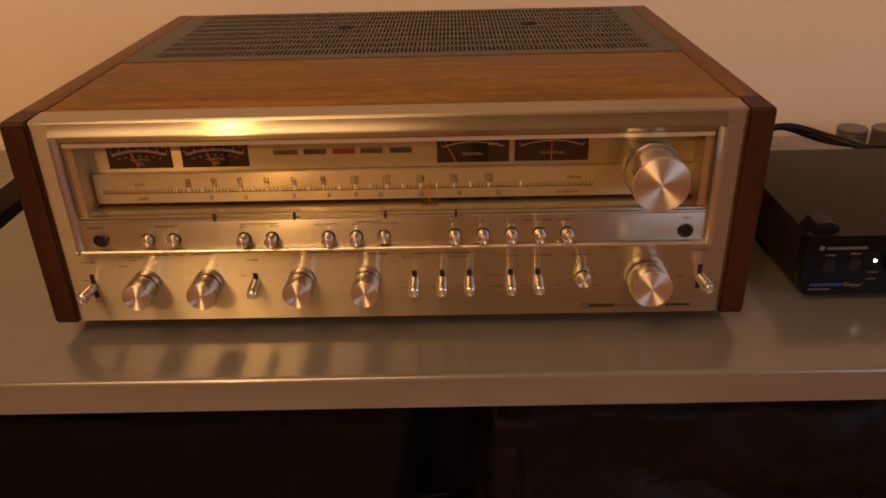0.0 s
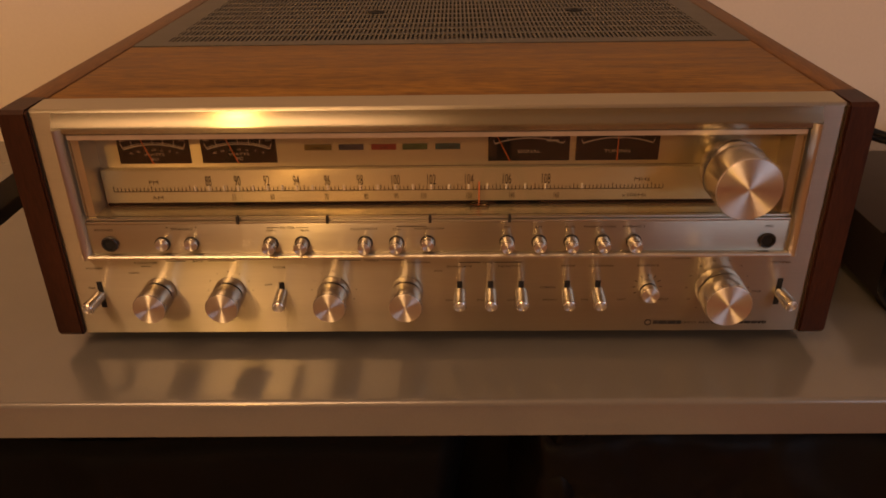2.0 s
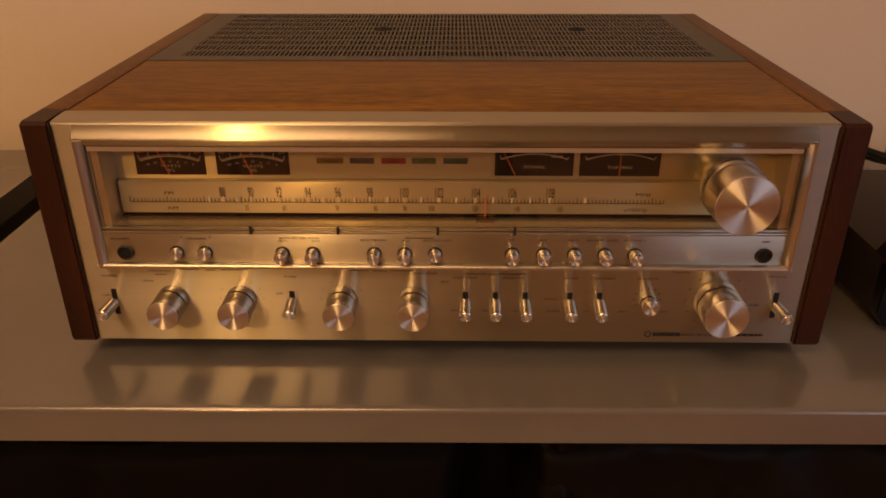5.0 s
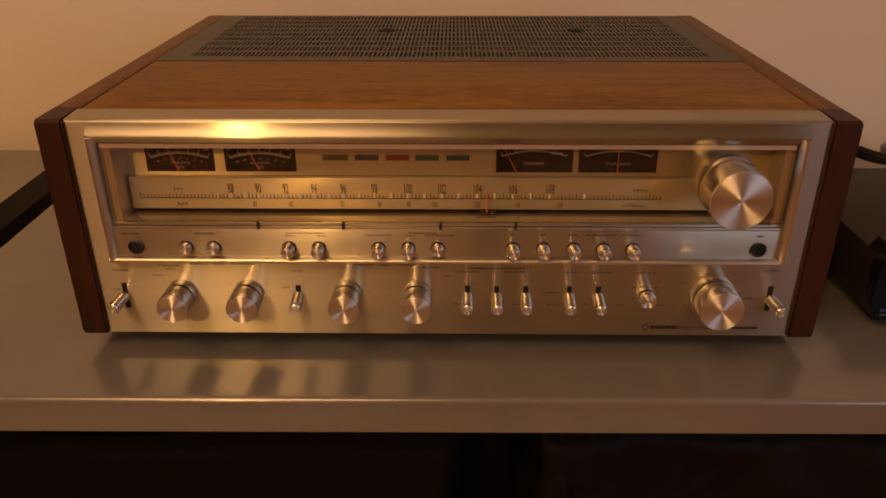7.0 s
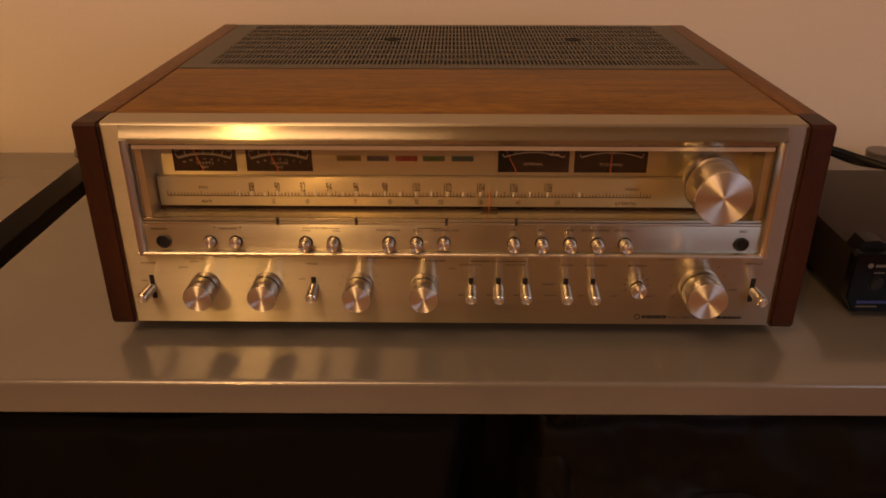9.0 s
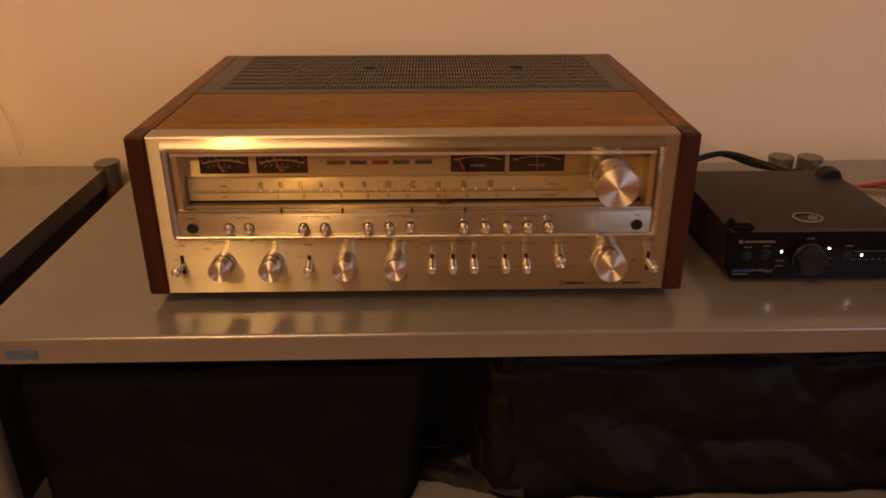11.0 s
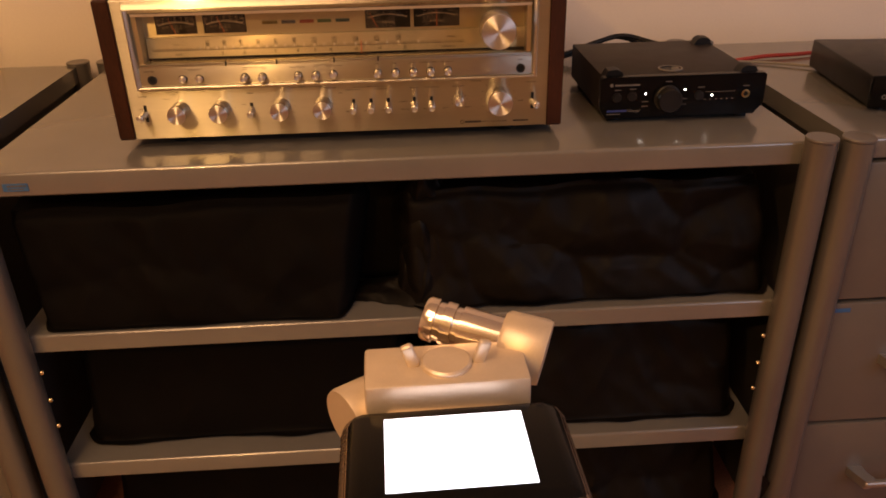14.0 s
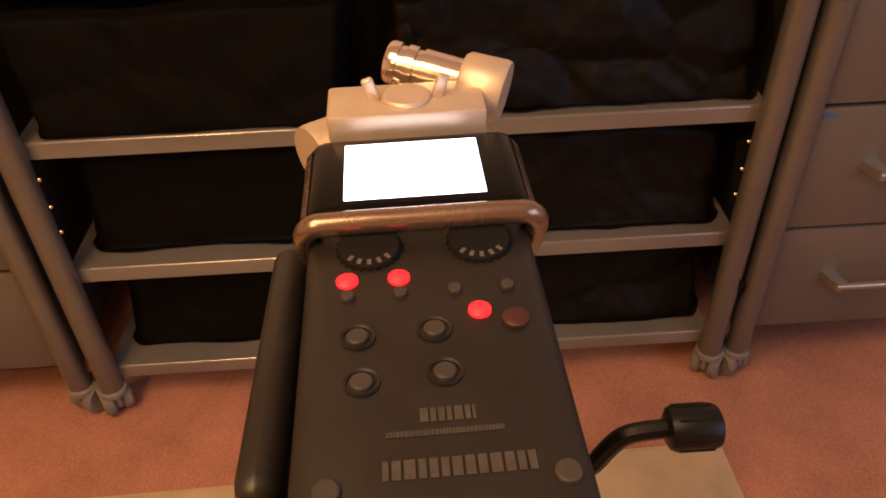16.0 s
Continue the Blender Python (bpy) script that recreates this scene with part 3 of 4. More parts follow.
part("rail_gap", box(-0.2250, 0.2250, 0.0000, 0.018, 0.0986, 0.1024), BLACK, rx)
for x in (-0.1265, -0.0690, -0.0035, 0.0470):
    part("rail_wedge", prism([(x - 0.0009, 0.0985), (x + 0.0009, 0.0985), (x + 0.0010, 0.1028), (x + 0.0003, 0.1048), (x - 0.0008, 0.1034)], "y", -0.0042, -0.0028), INK, rx, "small black wedge across the rails")

# inside the window
part("upper_panel", box(-0.2230, 0.2230, 0.0220, 0.0240, 0.1275, 0.1640), DIAL, rx, "silver meter panel")
part("dial_scale", box(-0.2175, 0.2230, 0.0165, 0.0215, 0.1048, 0.1276, 0.0004), DIAL, rx, "silver tuning scale")
part("dial_slot", box(-0.2230, 0.2230, 0.0205, 0.0245, 0.0986, 0.1048), VOID, rx)
part("dial_ledge", box(-0.2230, 0.2230, 0.0005, 0.0160, 0.0975, 0.1026, 0.0006), LEDGE, rx)
part("window_roof", box(-0.2230, 0.2230, 0.0042, 0.0240, 0.1600, 0.1640), RECESS, rx)
for s in (-1, 1):
    a, b = sorted((s * 0.2190, s * 0.2238))
    part("window_wall", box(a, b, 0.0005, 0.0240, 0.1020, 0.1600), RECESS, rx, "champagne coloured window side")
pane = part("dial_glass", box(-0.2238, 0.2238, -0.0022, -0.0006, 0.1025, 0.1590), GLASS, rx, "clear dial glass")
pane.visible_shadow = False
# two strips paint the lip's shadow and the glass reflection just below it
part("lip_shadow_strip", box(-0.2238, 0.2238, -0.0030, -0.0023, 0.1583, 0.1602), BLACK, rx, "dark strip standing in for shadow under the window lip")
part("glass_reflection_strip", box(-0.2238, 0.2238, -0.0030, -0.0023, 0.1552, 0.1582), RECESS, rx, "champagne strip standing in for a reflection along the glass")


def meter(x0, x1, label, low, high, tip, marks, names, arc_z=0.1455):
    y = 0.0212
    m = part("meter", box(x0, x1, y, 0.0219, 0.1305, 0.1530), METER, rx, "black meter with pale scale")
    cx, w = (x0 + x1) / 2, x1 - x0
    rad, zc = w * 1.25, arc_z - w * 1.25
    span = 0.34
    arc = bmesh.new()
    prev = None
    for i in range(25):
        a = -span + 2 * span * i / 24
        p = [arc.verts.new((cx + (rad + d) * math.sin(a), y - 0.0003, zc + (rad + d) * math.cos(a))) for d in (0, 0.0008)]
        if prev:
            arc.faces.new((prev[0], p[0], p[1], prev[1]))
        prev = p
    if names:
        prev = None
        for i in range(25):
            a = -span + 2 * span * i / 24
            p = [arc.verts.new((cx + (rad + d) * math.sin(a), y - 0.0003, zc + (rad + d) * math.cos(a))) for d in (0.0013, 0.0017)]
            if prev:
                arc.faces.new((prev[0], p[0], p[1], prev[1]))
            prev = p
    for i in range(marks):
        a = -span + 2 * span * i / (marks - 1)
        for d0, d1 in ((0.0008, 0.0046 if names else 0.0032 if i % 2 == 0 else 0.0022),):
            q = [(rad + d0, -0.0036), (rad + d0, 0.0036), (rad + d1, 0.0036), (rad + d1, -0.0036)]
            arc.faces.new([arc.verts.new((cx + r * math.sin(a + t), y - 0.0003, zc + r * math.cos(a + t))) for r, t in q])
    part("scale", arc, WHITE_INK, m)
    bx, tx = low, tip
    part("needle", prism([(bx - 0.00035, 0.1305), (bx + 0.00035, 0.1305), (tx + 0.00025, high), (tx - 0.00025, high)], "y", y - 0.0010, y - 0.0006), NEEDLE, m, "orange needle")
    for text, dz, size in label:
        words(text, cx, y - 0.0004, dz, size, WHITE_INK, m, stretch=1.5)
    for i, text in enumerate(names):
        a = -span * 0.82 + 2 * span * 0.82 * i / max(1, len(names) - 1)
        r = rad - 0.0032
        words(text, cx + r * math.sin(a), y - 0.0004, zc + r * math.cos(a) - 0.0008, 0.0015, WHITE_INK, m, stretch=1.1)
        if names:
            a, r = -span * 0.9 + 2 * span * 0.9 * i / 6, rad + 0.0054
            words(POWERS[i], cx + r * math.sin(a), y - 0.0004, zc + r * math.cos(a), 0.0017, WHITE_INK, m, stretch=1.2)
    return m


POWERS = ("001", "0.1", "1", "10", "50", "100", "200")
WATTS = [("WATTS", 0.1358, 0.0019), ("8\u03a9", 0.1328, 0.0019)]
meter(-0.2050, -0.1585, WATTS, -0.1830, 0.1485, -0.1895, 7, ("-40", "-30", "-20", "-10", "-6", "-3", "0"), 0.1432)
meter(-0.1510, -0.1025, WATTS, -0.1275, 0.1485, -0.1345, 7, ("-40", "-30", "-20", "-10", "-6", "-3", "0"), 0.1432)
sig = meter(0.0340, 0.0860, [("SIGNAL", 0.1360, 0.0021)], 0.0480, 0.1475, 0.0395, 6, ())
for i, text in enumerate(("0", "1", "2", "3", "4", "5")):
    words(text, 0.0375 + i * 0.0090, 0.0208, 0.1466 + 0.0018 * math.cos((i - 2.5) * 0.5), 0.0016, WHITE_INK, sig)
part("band", box(0.0710, 0.0785, 0.0206, 0.0209, 0.1436, 0.1448), WHITE_INK, sig)
tun = meter(0.0900, 0.1430, [("TUNING", 0.1358, 0.0021)], 0.1165, 0.1500, 0.1165, 3, ())
part("band", box(0.1140, 0.1190, 0.0206, 0.0209, 0.1452, 0.1462), WHITE_INK, tun)

LAMPS = (("STEREO", -0.0840, -0.0665, (0.20, 0.155, 0.05)), ("PHONO", -0.0620, -0.0460, (0.10, 0.10, 0.13)), ("A M", -0.0410, -0.0250, (0.30, 0.06, 0.045)),
         ("AUX", -0.0210, -0.0050, (0.09, 0.15, 0.07)), ("PHONO", 0.0000, 0.0160, (0.05, 0.11, 0.11)))
for i, (text, a, b, col) in enumerate(LAMPS):
    m = material("lamp_lens", col, 0.3, 0.0, 0.08, 90)
    q = part("indicator_lamp", box(a, b, 0.0208, 0.0219, 0.1388, 0.1425), m, rx, "unlit tinted indicator window")
    words(text, (a + b) / 2, 0.0206, 0.1397, 0.0014, INK, q, stretch=1.4)


def dial_x(u):
    return -0.148 + (u - 409) * 0.0003876


YD = 0.0163
for n, u in zip(range(88, 110, 2), (409, 458, 507, 557, 609, 664, 723, 783, 846, 909, 974)):
    words(str(n), dial_x(u), YD, 0.1165, 0.0074, INK, rx, "dial_number", 0.42)
for n, u in zip((55, 60, 70, 80, 90, 100, 120, 140, 160), (449, 514, 606, 673, 724, 770, 846, 918, 993)):
    words(str(n), dial_x(u), YD, 0.1066, 0.0040, INK, rx, "dial_number", 0.5)
words("FM", -0.1840, YD, 0.1180, 0.0026, INK, rx, stretch=1.5)
words("AM", -0.1830, YD, 0.1070, 0.0026, INK, rx, stretch=1.5)
words("MHz", 0.1330, YD, 0.1180, 0.0026, INK, rx, stretch=1.5)
words("x10kHz", 0.1290, YD, 0.1070, 0.0026, INK, rx, stretch=1.4)
part("scale_line", box(-0.2110, 0.1470, YD - 0.0001, YD + 0.0003, 0.1126, 0.1130), INK, rx)
ticks = bmesh.new()
for i in range(144):
    x = -0.2110 + 0.358 * i / 143
    box(x - 0.00022, x + 0.00022, YD - 0.0001, YD + 0.0003, 0.1131, 0.1131 + (0.0036 if i % 10 == 0 else 0.0024), 0, 1, ticks)
tagged(part("scale_ticks", ticks, INK, rx), kind="stuff")
for u in (385, 409, 434, 458, 483, 507, 532, 557, 583, 609, 636, 664, 693, 723, 752, 783, 813, 846, 877, 909, 940, 974, 1035):
    x = dial_x(u)
    part("station_mark", box(x - 0.0007, x + 0.0007, YD - 0.0008, YD + 0.0003, 0.1131, 0.1166, 0.0002), MARK, rx, "pale scale mark")
ptr = part("dial_pointer", box(0.0276, 0.0284, 0.0120, 0.0135, 0.1035, 0.1195, 0.0002), NEEDLE, rx, "orange tuning pointer")
part("pointer_foot", box(0.0220, 0.0345, 0.0110, 0.0150, 0.1027, 0.1050, 0.0005), glass("clear_plastic", (0.9, 0.85, 0.75)), ptr, "clear plastic pointer foot")


# knobs, levers, buttons, sockets
def knob(x, z, front, r, base_r, skirt, name, label):
    prof = [(base_r * 0.96, 0.0004), (base_r, 0.0012), (base_r * 1.0, front * skirt), (base_r * 0.985, front * skirt + 0.0006)]
    k = part(name, lathe(prof, (x, 0, z), (0, -1, 0), 48), TURNED, rx, label)
    g = front * skirt + 0.0006
    part("groove", lathe([(base_r * 0.90, g - 0.001), (base_r * 0.90, g + 0.0014)], (x, 0, z), (0, -1, 0), 40), BLACK, k)
    part("grip", lathe([(base_r * 0.93, g + 0.0012), (base_r * 0.985, g + 0.0018), (r * 1.03, front - 0.0012), (r * 1.0, front - 0.0004)], (x, 0, z), (0, -1, 0), 48), TURNED, k)
    part("face", lathe([(r * 1.0, front - 0.0004), (r * 0.965, front), (r * 0.05, front - 0.0003), (0, front - 0.0003)], (x, 0, z), (0, -1, 0), 64), SPUN, k, "spun aluminium knob face")
    return k


for x in (-0.1862, -0.1390, -0.0692, -0.0200):
    knob(x, 0.0475, 0.0250, 0.0105, 0.0106, 0.30, "tone_knob", "turned aluminium tone knob")
knob(0.1400, 0.0485, 0.0125, 0.0056, 0.0060, 0.40, "balance_knob", "small turned aluminium balance knob")
knob(0.1866, 0.0485, 0.0260, 0.0145, 0.0152, 0.30, "volume_knob", "large turned aluminium volume knob")
k = knob(0.1828, 0.1322, 0.0345, 0.0190, 0.0198, 0.30, "tuning_knob", "large turned aluminium tuning knob")
part("shaft", lathe([(0.0120, -0.021), (0.0120, 0.001)], (0.1828, 0, 0.1322), (0, -1, 0), 32), TURNED, k)


def lever(x, slot0, slot1, root, tip_z, tip_x):
    s = part("lever_slot", box(x - 0.0018, x + 0.0018, -0.0003, 0.0030, slot0, slot1), VOID, rx, "black lever slot")
    a, b = Vector((x, 0.0, root)), Vector((tip_x, -0.0165, tip_z))
    d = (b - a)
    n = d.length
    part("lever", lathe([(0.0020, 0), (0.0022, n * 0.08), (0.0038, n * 0.11), (0.0042, n * 0.80), (0.0042, n * 0.97), (0.0038, n)], a, d, 28), TURNED, s, "small turned aluminium lever")
    part("face", lathe([(0.0038, n), (0.0034, n + 0.0003), (0, n + 0.0002)], a, d, 28), SPUN, s)


lever(-0.2275, 0.0345, 0.0545, 0.0450, 0.0425, -0.2310)
lever(0.2275, 0.0345, 0.0545, 0.0450, 0.0425, 0.2310)
for x in (-0.1042, 0.0152, 0.0358, 0.0562, 0.0868, 0.1072):
    lever(x, 0.0385, 0.0535, 0.0465, 0.0430, x)
for x in (-0.1775, -0.1585, -0.1068, -0.0865, -0.0457, -0.0254, -0.0053, 0.0458, 0.0664, 0.0869, 0.1070, 0.1270):
    out = 0.0032 if x < -0.15 else 0.0055 if abs(x) < 0.01 else 0.0095
    b = part("push_button", lathe([(0.0043, 0.0), (0.0043, out - 0.0006), (0.0040, out)], (x, -0.0034, 0.0845), (0, -1, 0), 32), TURNED, rx, "round aluminium push button")
    part("collar", lathe([(0.0049, 0.0), (0.0049, 0.0010), (0.0044, 0.0010)], (x, -0.0034, 0.0845), (0, -1, 0), 32), BLACK, b)
    part("face", lathe([(0.0040, out), (0.0038, out + 0.0002), (0, out + 0.0001)], (x, -0.0034, 0.0845), (0, -1, 0), 32), SPUN, b)
for x in (-0.2120, 0.2120):
    j = part("socket", lathe([(0.0052, 0), (0.0054, 0.0010), (0.0048, 0.0016), (0.0040, 0.0014), (0.0037, 0.0004)], (x, -0.0034, 0.0845), (0, -1, 0), 32), BLACK, rx, "round headphone socket")
    part("hole", lathe([(0.0038, 0.0003), (0.0, 0.0003)], (x, -0.0034, 0.0845), (0, -1, 0), 24), VOID, j)

# printing on the front
YS, YP = -0.0037, -0.0003
for text, x, z, y, h in (("PHONES", -0.2140, 0.0938, YS, 0.0016), ("SPEAKERS", -0.1635, 0.0942, YS, 0.0016), ("A", -0.173, 0.0955, YS, 0.0013), ("B", -0.154, 0.0955, YS, 0.0013),
                         ("FILTER", -0.0950, 0.0948, YS, 0.0016), ("15kHz", -0.1060, 0.0930, YS, 0.0013), ("8kHz", -0.0840, 0.0930, YS, 0.0013),
                         ("MULTIPATH", -0.0460, 0.0935, YS, 0.0016), ("25\u00b5s", -0.0250, 0.0935, YS, 0.0014), ("MUTING OFF", -0.0040, 0.0935, YS, 0.0016),
                         ("FM", 0.0452, 0.0942, YS, 0.0016), ("AM", 0.0655, 0.0942, YS, 0.0016), ("AUX", 0.0857, 0.0942, YS, 0.0016), ("PHONO 2/MIC", 0.1050, 0.0942, YS, 0.0016),
                         ("PHONO 1", 0.1262, 0.0942, YS, 0.0016), ("MIC", 0.2120, 0.0938, YS, 0.0016),
                         ("POWER", -0.2280, 0.0640, YP, 0.0016), ("OFF", -0.2330, 0.0490, YP, 0.0015), ("TURNOVER", -0.1930, 0.0680, YP, 0.0015), ("BASS", -0.1580, 0.0690, YP, 0.0016),
                         ("200Hz", -0.2020, 0.0605, YP, 0.0014), ("400Hz", -0.1930, 0.0655, YP, 0.0013), ("TONE", -0.1045, 0.0640, YP, 0.0016), ("OFF", -0.1130, 0.0510, YP, 0.0015),
                         ("TREBLE", -0.0430, 0.0690, YP, 0.0016), ("TURNOVER", -0.0120, 0.0672, YP, 0.0015), ("5kHz", 0.0010, 0.0610, YP, 0.0013),
                         ("DUPLICATE", 0.0150, 0.0640, YP, 0.0016), ("TAPE", 0.0335, 0.0668, YP, 0.0015), ("MONITOR", 0.0480, 0.0640, YP, 0.0016), ("MODE", 0.0868, 0.0640, YP, 0.0016), ("LOUDNESS", 0.1085, 0.0640, YP, 0.0016),
                         ("ON", 0.0080, 0.0382, YP, 0.0015), ("ON", 0.0290, 0.0382, YP, 0.0015), ("ON", 0.0495, 0.0382, YP, 0.0015), ("STEREO", 0.0740, 0.0478, YP, 0.0015), ("MONO", 0.0760, 0.0382, YP, 0.0015), ("ON", 0.0990, 0.0382, YP, 0.0015),
                         ("BALANCE", 0.1390, 0.0640, YP, 0.0016), ("LEFT", 0.1240, 0.0382, YP, 0.0015), ("RIGHT", 0.1510, 0.0382, YP, 0.0015), ("VOLUME", 0.1600, 0.0695, YP, 0.0016), ("MUTING", 0.2255, 0.0660, YP, 0.0016), ("20dB", 0.2130, 0.0440, YP, 0.0015)):
    words(text, x, y, z, h, INK, rx, stretch=1.45)
words("STEREO RECEIVER", 0.1790, YP, 0.0195, 0.0019, INK, rx, stretch=1.75)
bars(0.2050, 0.2235, YP, 0.0204, 0.0018, INK, rx, 12)
logo = part("maker_mark", lathe([(0.0024, 0), (0.0024, 0.0002), (0.0017, 0.0002), (0.0017, 0)], (0.1435, YP + 0.0001, 0.0206), (0, -1, 0), 20), INK, rx, "plain dark maker mark")
bars(0.1470, 0.1660, YP, 0.0206, 0.0026, INK, logo, 21, gap=0.12)
for x0, x1, z in ((-0.1790, -0.1660, 0.0697), (-0.1510, -0.1330, 0.0697), (-0.0640, -0.0500, 0.0697), (-0.0360, -0.0200, 0.0697), (0.0150, 0.0290, 0.0675), (0.0380, 0.0560, 0.0675), (-0.0250, -0.0060, 0.0958), (-0.1085, -0.1005, 0.0955), (-0.0895, -0.0815, 0.0955)):
    part("guide_line", box(x0, x1, (YP if z < 0.075 else YS) - 0.0001, (YP if z < 0.075 else YS) + 0.0003, z, z + 0.0003), INK, rx)
for x, z0 in ((-0.1390, 0.0475), (-0.0692, 0.0475)):
    for i, n in enumerate(("5", "4", "3", "2", "1", "0", "1", "2", "3", "4", "5")):
        a = radians(-150 + 30 * i)
        words(n, x + 0.0150 * math.sin(a), YP, z0 - 0.0006 + 0.0145 * math.cos(a), 0.0013, INK, rx, "dial_number")
for i, n in enumerate(("\u221e", "60", "50", "40", "30", "20", "14", "10", "6", "4", "2", "0")):
    a = radians(-145 + 290 / 11 * i)
    words(n, 0.1866 + 0.0205 * math.sin(a), YP, 0.0480 + 0.0200 * math.cos(a), 0.0014, INK, rx, "dial_number")
for i in range(9):
    a = radians(-120 + 30 * i)
    p, q = 0.0078, 0.0098
    part("scale_tick", prism([(0.1400 + r * math.sin(a + t), 0.0485 + r * math.cos(a + t)) for r, t in ((p, -0.02), (p, 0.02), (q, 0.02), (q, -0.02))], "y", YP, YP + 0.0004), INK, rx)

# ---- the converter box beside it ----
def converter():
    d = thing("dac_converter", (0.4225, 0.032, 0), 0.0, "small black digital audio converter with lit white indicators", "audio converter")
    w, dep = 0.1960, 0.2050
    part("body", box(-w / 2, w / 2, 0.010, dep, 0.0085, 0.0560, 0.0012), DAC_CASE, d, "matt black metal case")
    out = [(-0.1010, 0.0595), (-0.1040, 0.0570), (-0.1040, 0.0200), (-0.0960, 0.0075), (0.0930, 0.0075), (0.1010, 0.0190), (0.1040, 0.0200), (0.1040, 0.0570), (0.1010, 0.0595)]
    fp = prism(out, "y", 0.0, 0.010)
    bmesh.ops.bevel(fp, geom=[e for e in fp.edges if abs(e.verts[0].co.y) < 1e-6 and abs(e.verts[1].co.y) < 1e-6], offset=0.001, segments=2, affect="EDGES")
    panel = part("front_panel", fp, PANEL, d, "glossy black front panel")
    for sx in (-1, 1):
        for y in (0.012, dep - 0.030):
            if sx < 0 and y > 0.1:
                continue
            part("corner_pad", prism([(sx * 0.0720, 0.0560), (sx * 0.0760, 0.0630), (sx * 0.0820, 0.0660), (sx * 0.0930, 0.0650), (sx * 0.0985, 0.0560)], "y", y, y + 0.018), RUBBER, d, "black rubber corner pad")
        for y in (0.014, dep - 0.03):
            part("foot", box(sx * 0.083 - 0.008, sx * 0.083 + 0.008, y, y + 0.016, 0.0, 0.0086, 0.001), RUBBER, d)
    badge = bmesh.new()
    lathe([(0.0155, 0.0), (0.0155, 0.0012), (0.0130, 0.0016), (0.0128, 0.0005), (0, 0.0005)], (0, 0, 0), (0, 0, 1), 40, badge)
    bmesh.ops.transform(badge, matrix=pose(-0.004, 0.045, 0.0560) @ Matrix.Diagonal((1, 0.85, 1, 1)), verts=badge.verts)
    part("badge", badge, PLASTIC, d, "oval silver rimmed badge")
    ring = lathe([(0.0155, 0.0), (0.0155, 0.0015), (0.0135, 0.0015), (0.0135, 0.0)], (0, 0, 0), (0, 0, 1), 40)
    bmesh.ops.transform(ring, matrix=pose(-0.004, 0.045, 0.0564) @ Matrix.Diagonal((1.02, 0.87, 1, 1)), verts=ring.verts)
    part("badge_rim", ring, CASTER, d)
    part("badge_dot", lathe([(0.005, 0), (0.005, 0.002), (0.0034, 0.002), (0.0034, 0.0)], (0.001, 0.043, 0.0564), (0, 0, 1), 24), CASTER, d)
    part("dial", lathe([(0.0165, 0), (0.0165, 0.003), (0.0150, 0.004), (0.0145, 0.014), (0.0138, 0.0150), (0, 0.0150)], (-0.0195, 0, 0.0315), (0, -1, 0), 48), PLASTIC, d, "black rotary volume dial")
    for x, z in ((-0.0835, 0.034), (-0.0640, 0.035), (0.0205, 0.0335)):
        b = part("push_button", lathe([(0.0062, 0), (0.0062, 0.0006), (0.0050, 0.0006), (0.0046, 0.0020), (0, 0.0020)], (x, 0, z), (0, -1, 0), 28), PLASTIC, d, "small round black button")
    for x, z in ((-0.0475, 0.0380), (0.0015, 0.0415), (0.0365, 0.0335)):
        part("indicator", lathe([(0.0011, 0), (0.0011, 0.0006), (0, 0.0009)], (x, 0, z), (0, -1, 0), 16), LED, d, "lit white indicator")
    part("socket", lathe([(0.0052, 0), (0.0052, 0.0012), (0.0034, 0.0014), (0.0030, 0.0)], (0.0795, 0, 0.0340), (0, -1, 0), 28), GOLD, d, "gold headphone socket")
    part("socket_hole", lathe([(0.0031, 0.0002), (0, 0.0002)], (0.0795, 0, 0.0340), (0, -1, 0), 20), VOID, d)
    y = -0.0004
    mk = part("maker_mark", lathe([(0.0022, 0), (0.0022, 0.0003), (0, 0.0003)], (-0.0910, 0, 0.0495), (0, -1, 0), 18), DIM_INK, d, "plain pale maker mark")
    bars(-0.0870, -0.0560, y, 0.0495, 0.0022, DIM_INK, mk, 31, gap=0.15)
    bars(-0.0950, -0.0700, y, 0.0170, 0.0024, BLUE_INK, d, 32, gap=0.15)
    bars(-0.0950, -0.0780, y, 0.0130, 0.0012, DIM_INK, d, 33)
    bars(-0.0680, -0.0540, y, 0.0165, 0.0012, DIM_INK, d, 34)
    for i, (x, z) in enumerate(((-0.083, 0.0435), (-0.064, 0.0445), (-0.0475, 0.028), (-0.0475, 0.022), (-0.0195, 0.0525), (0.0015, 0.0300), (0.0015, 0.0230), (0.022, 0.0440), (0.079, 0.0440))):
        bars(x - 0.004, x + 0.004, y, z, 0.0011, DIM_INK, d, 40 + i)
    for i in range(6):
        bars(0.027 + i * 0.007, 0.0295 + i * 0.007, y, 0.0285, 0.0012, DIM_INK, d, 60 + i)
    part("scale_line", box(0.028, 0.066, y, 0.0002, 0.0375, 0.0380), DIM_INK, d)
    wave = tube([(-0.070 + 0.0022 * i, y, 0.0165 + 0.0024 * math.sin(i * 0.9)) for i in range(9)], 0.00025, seg=4, steps=3)
    part("wave_mark", wave, DIM_INK, d)
    return d


converter()

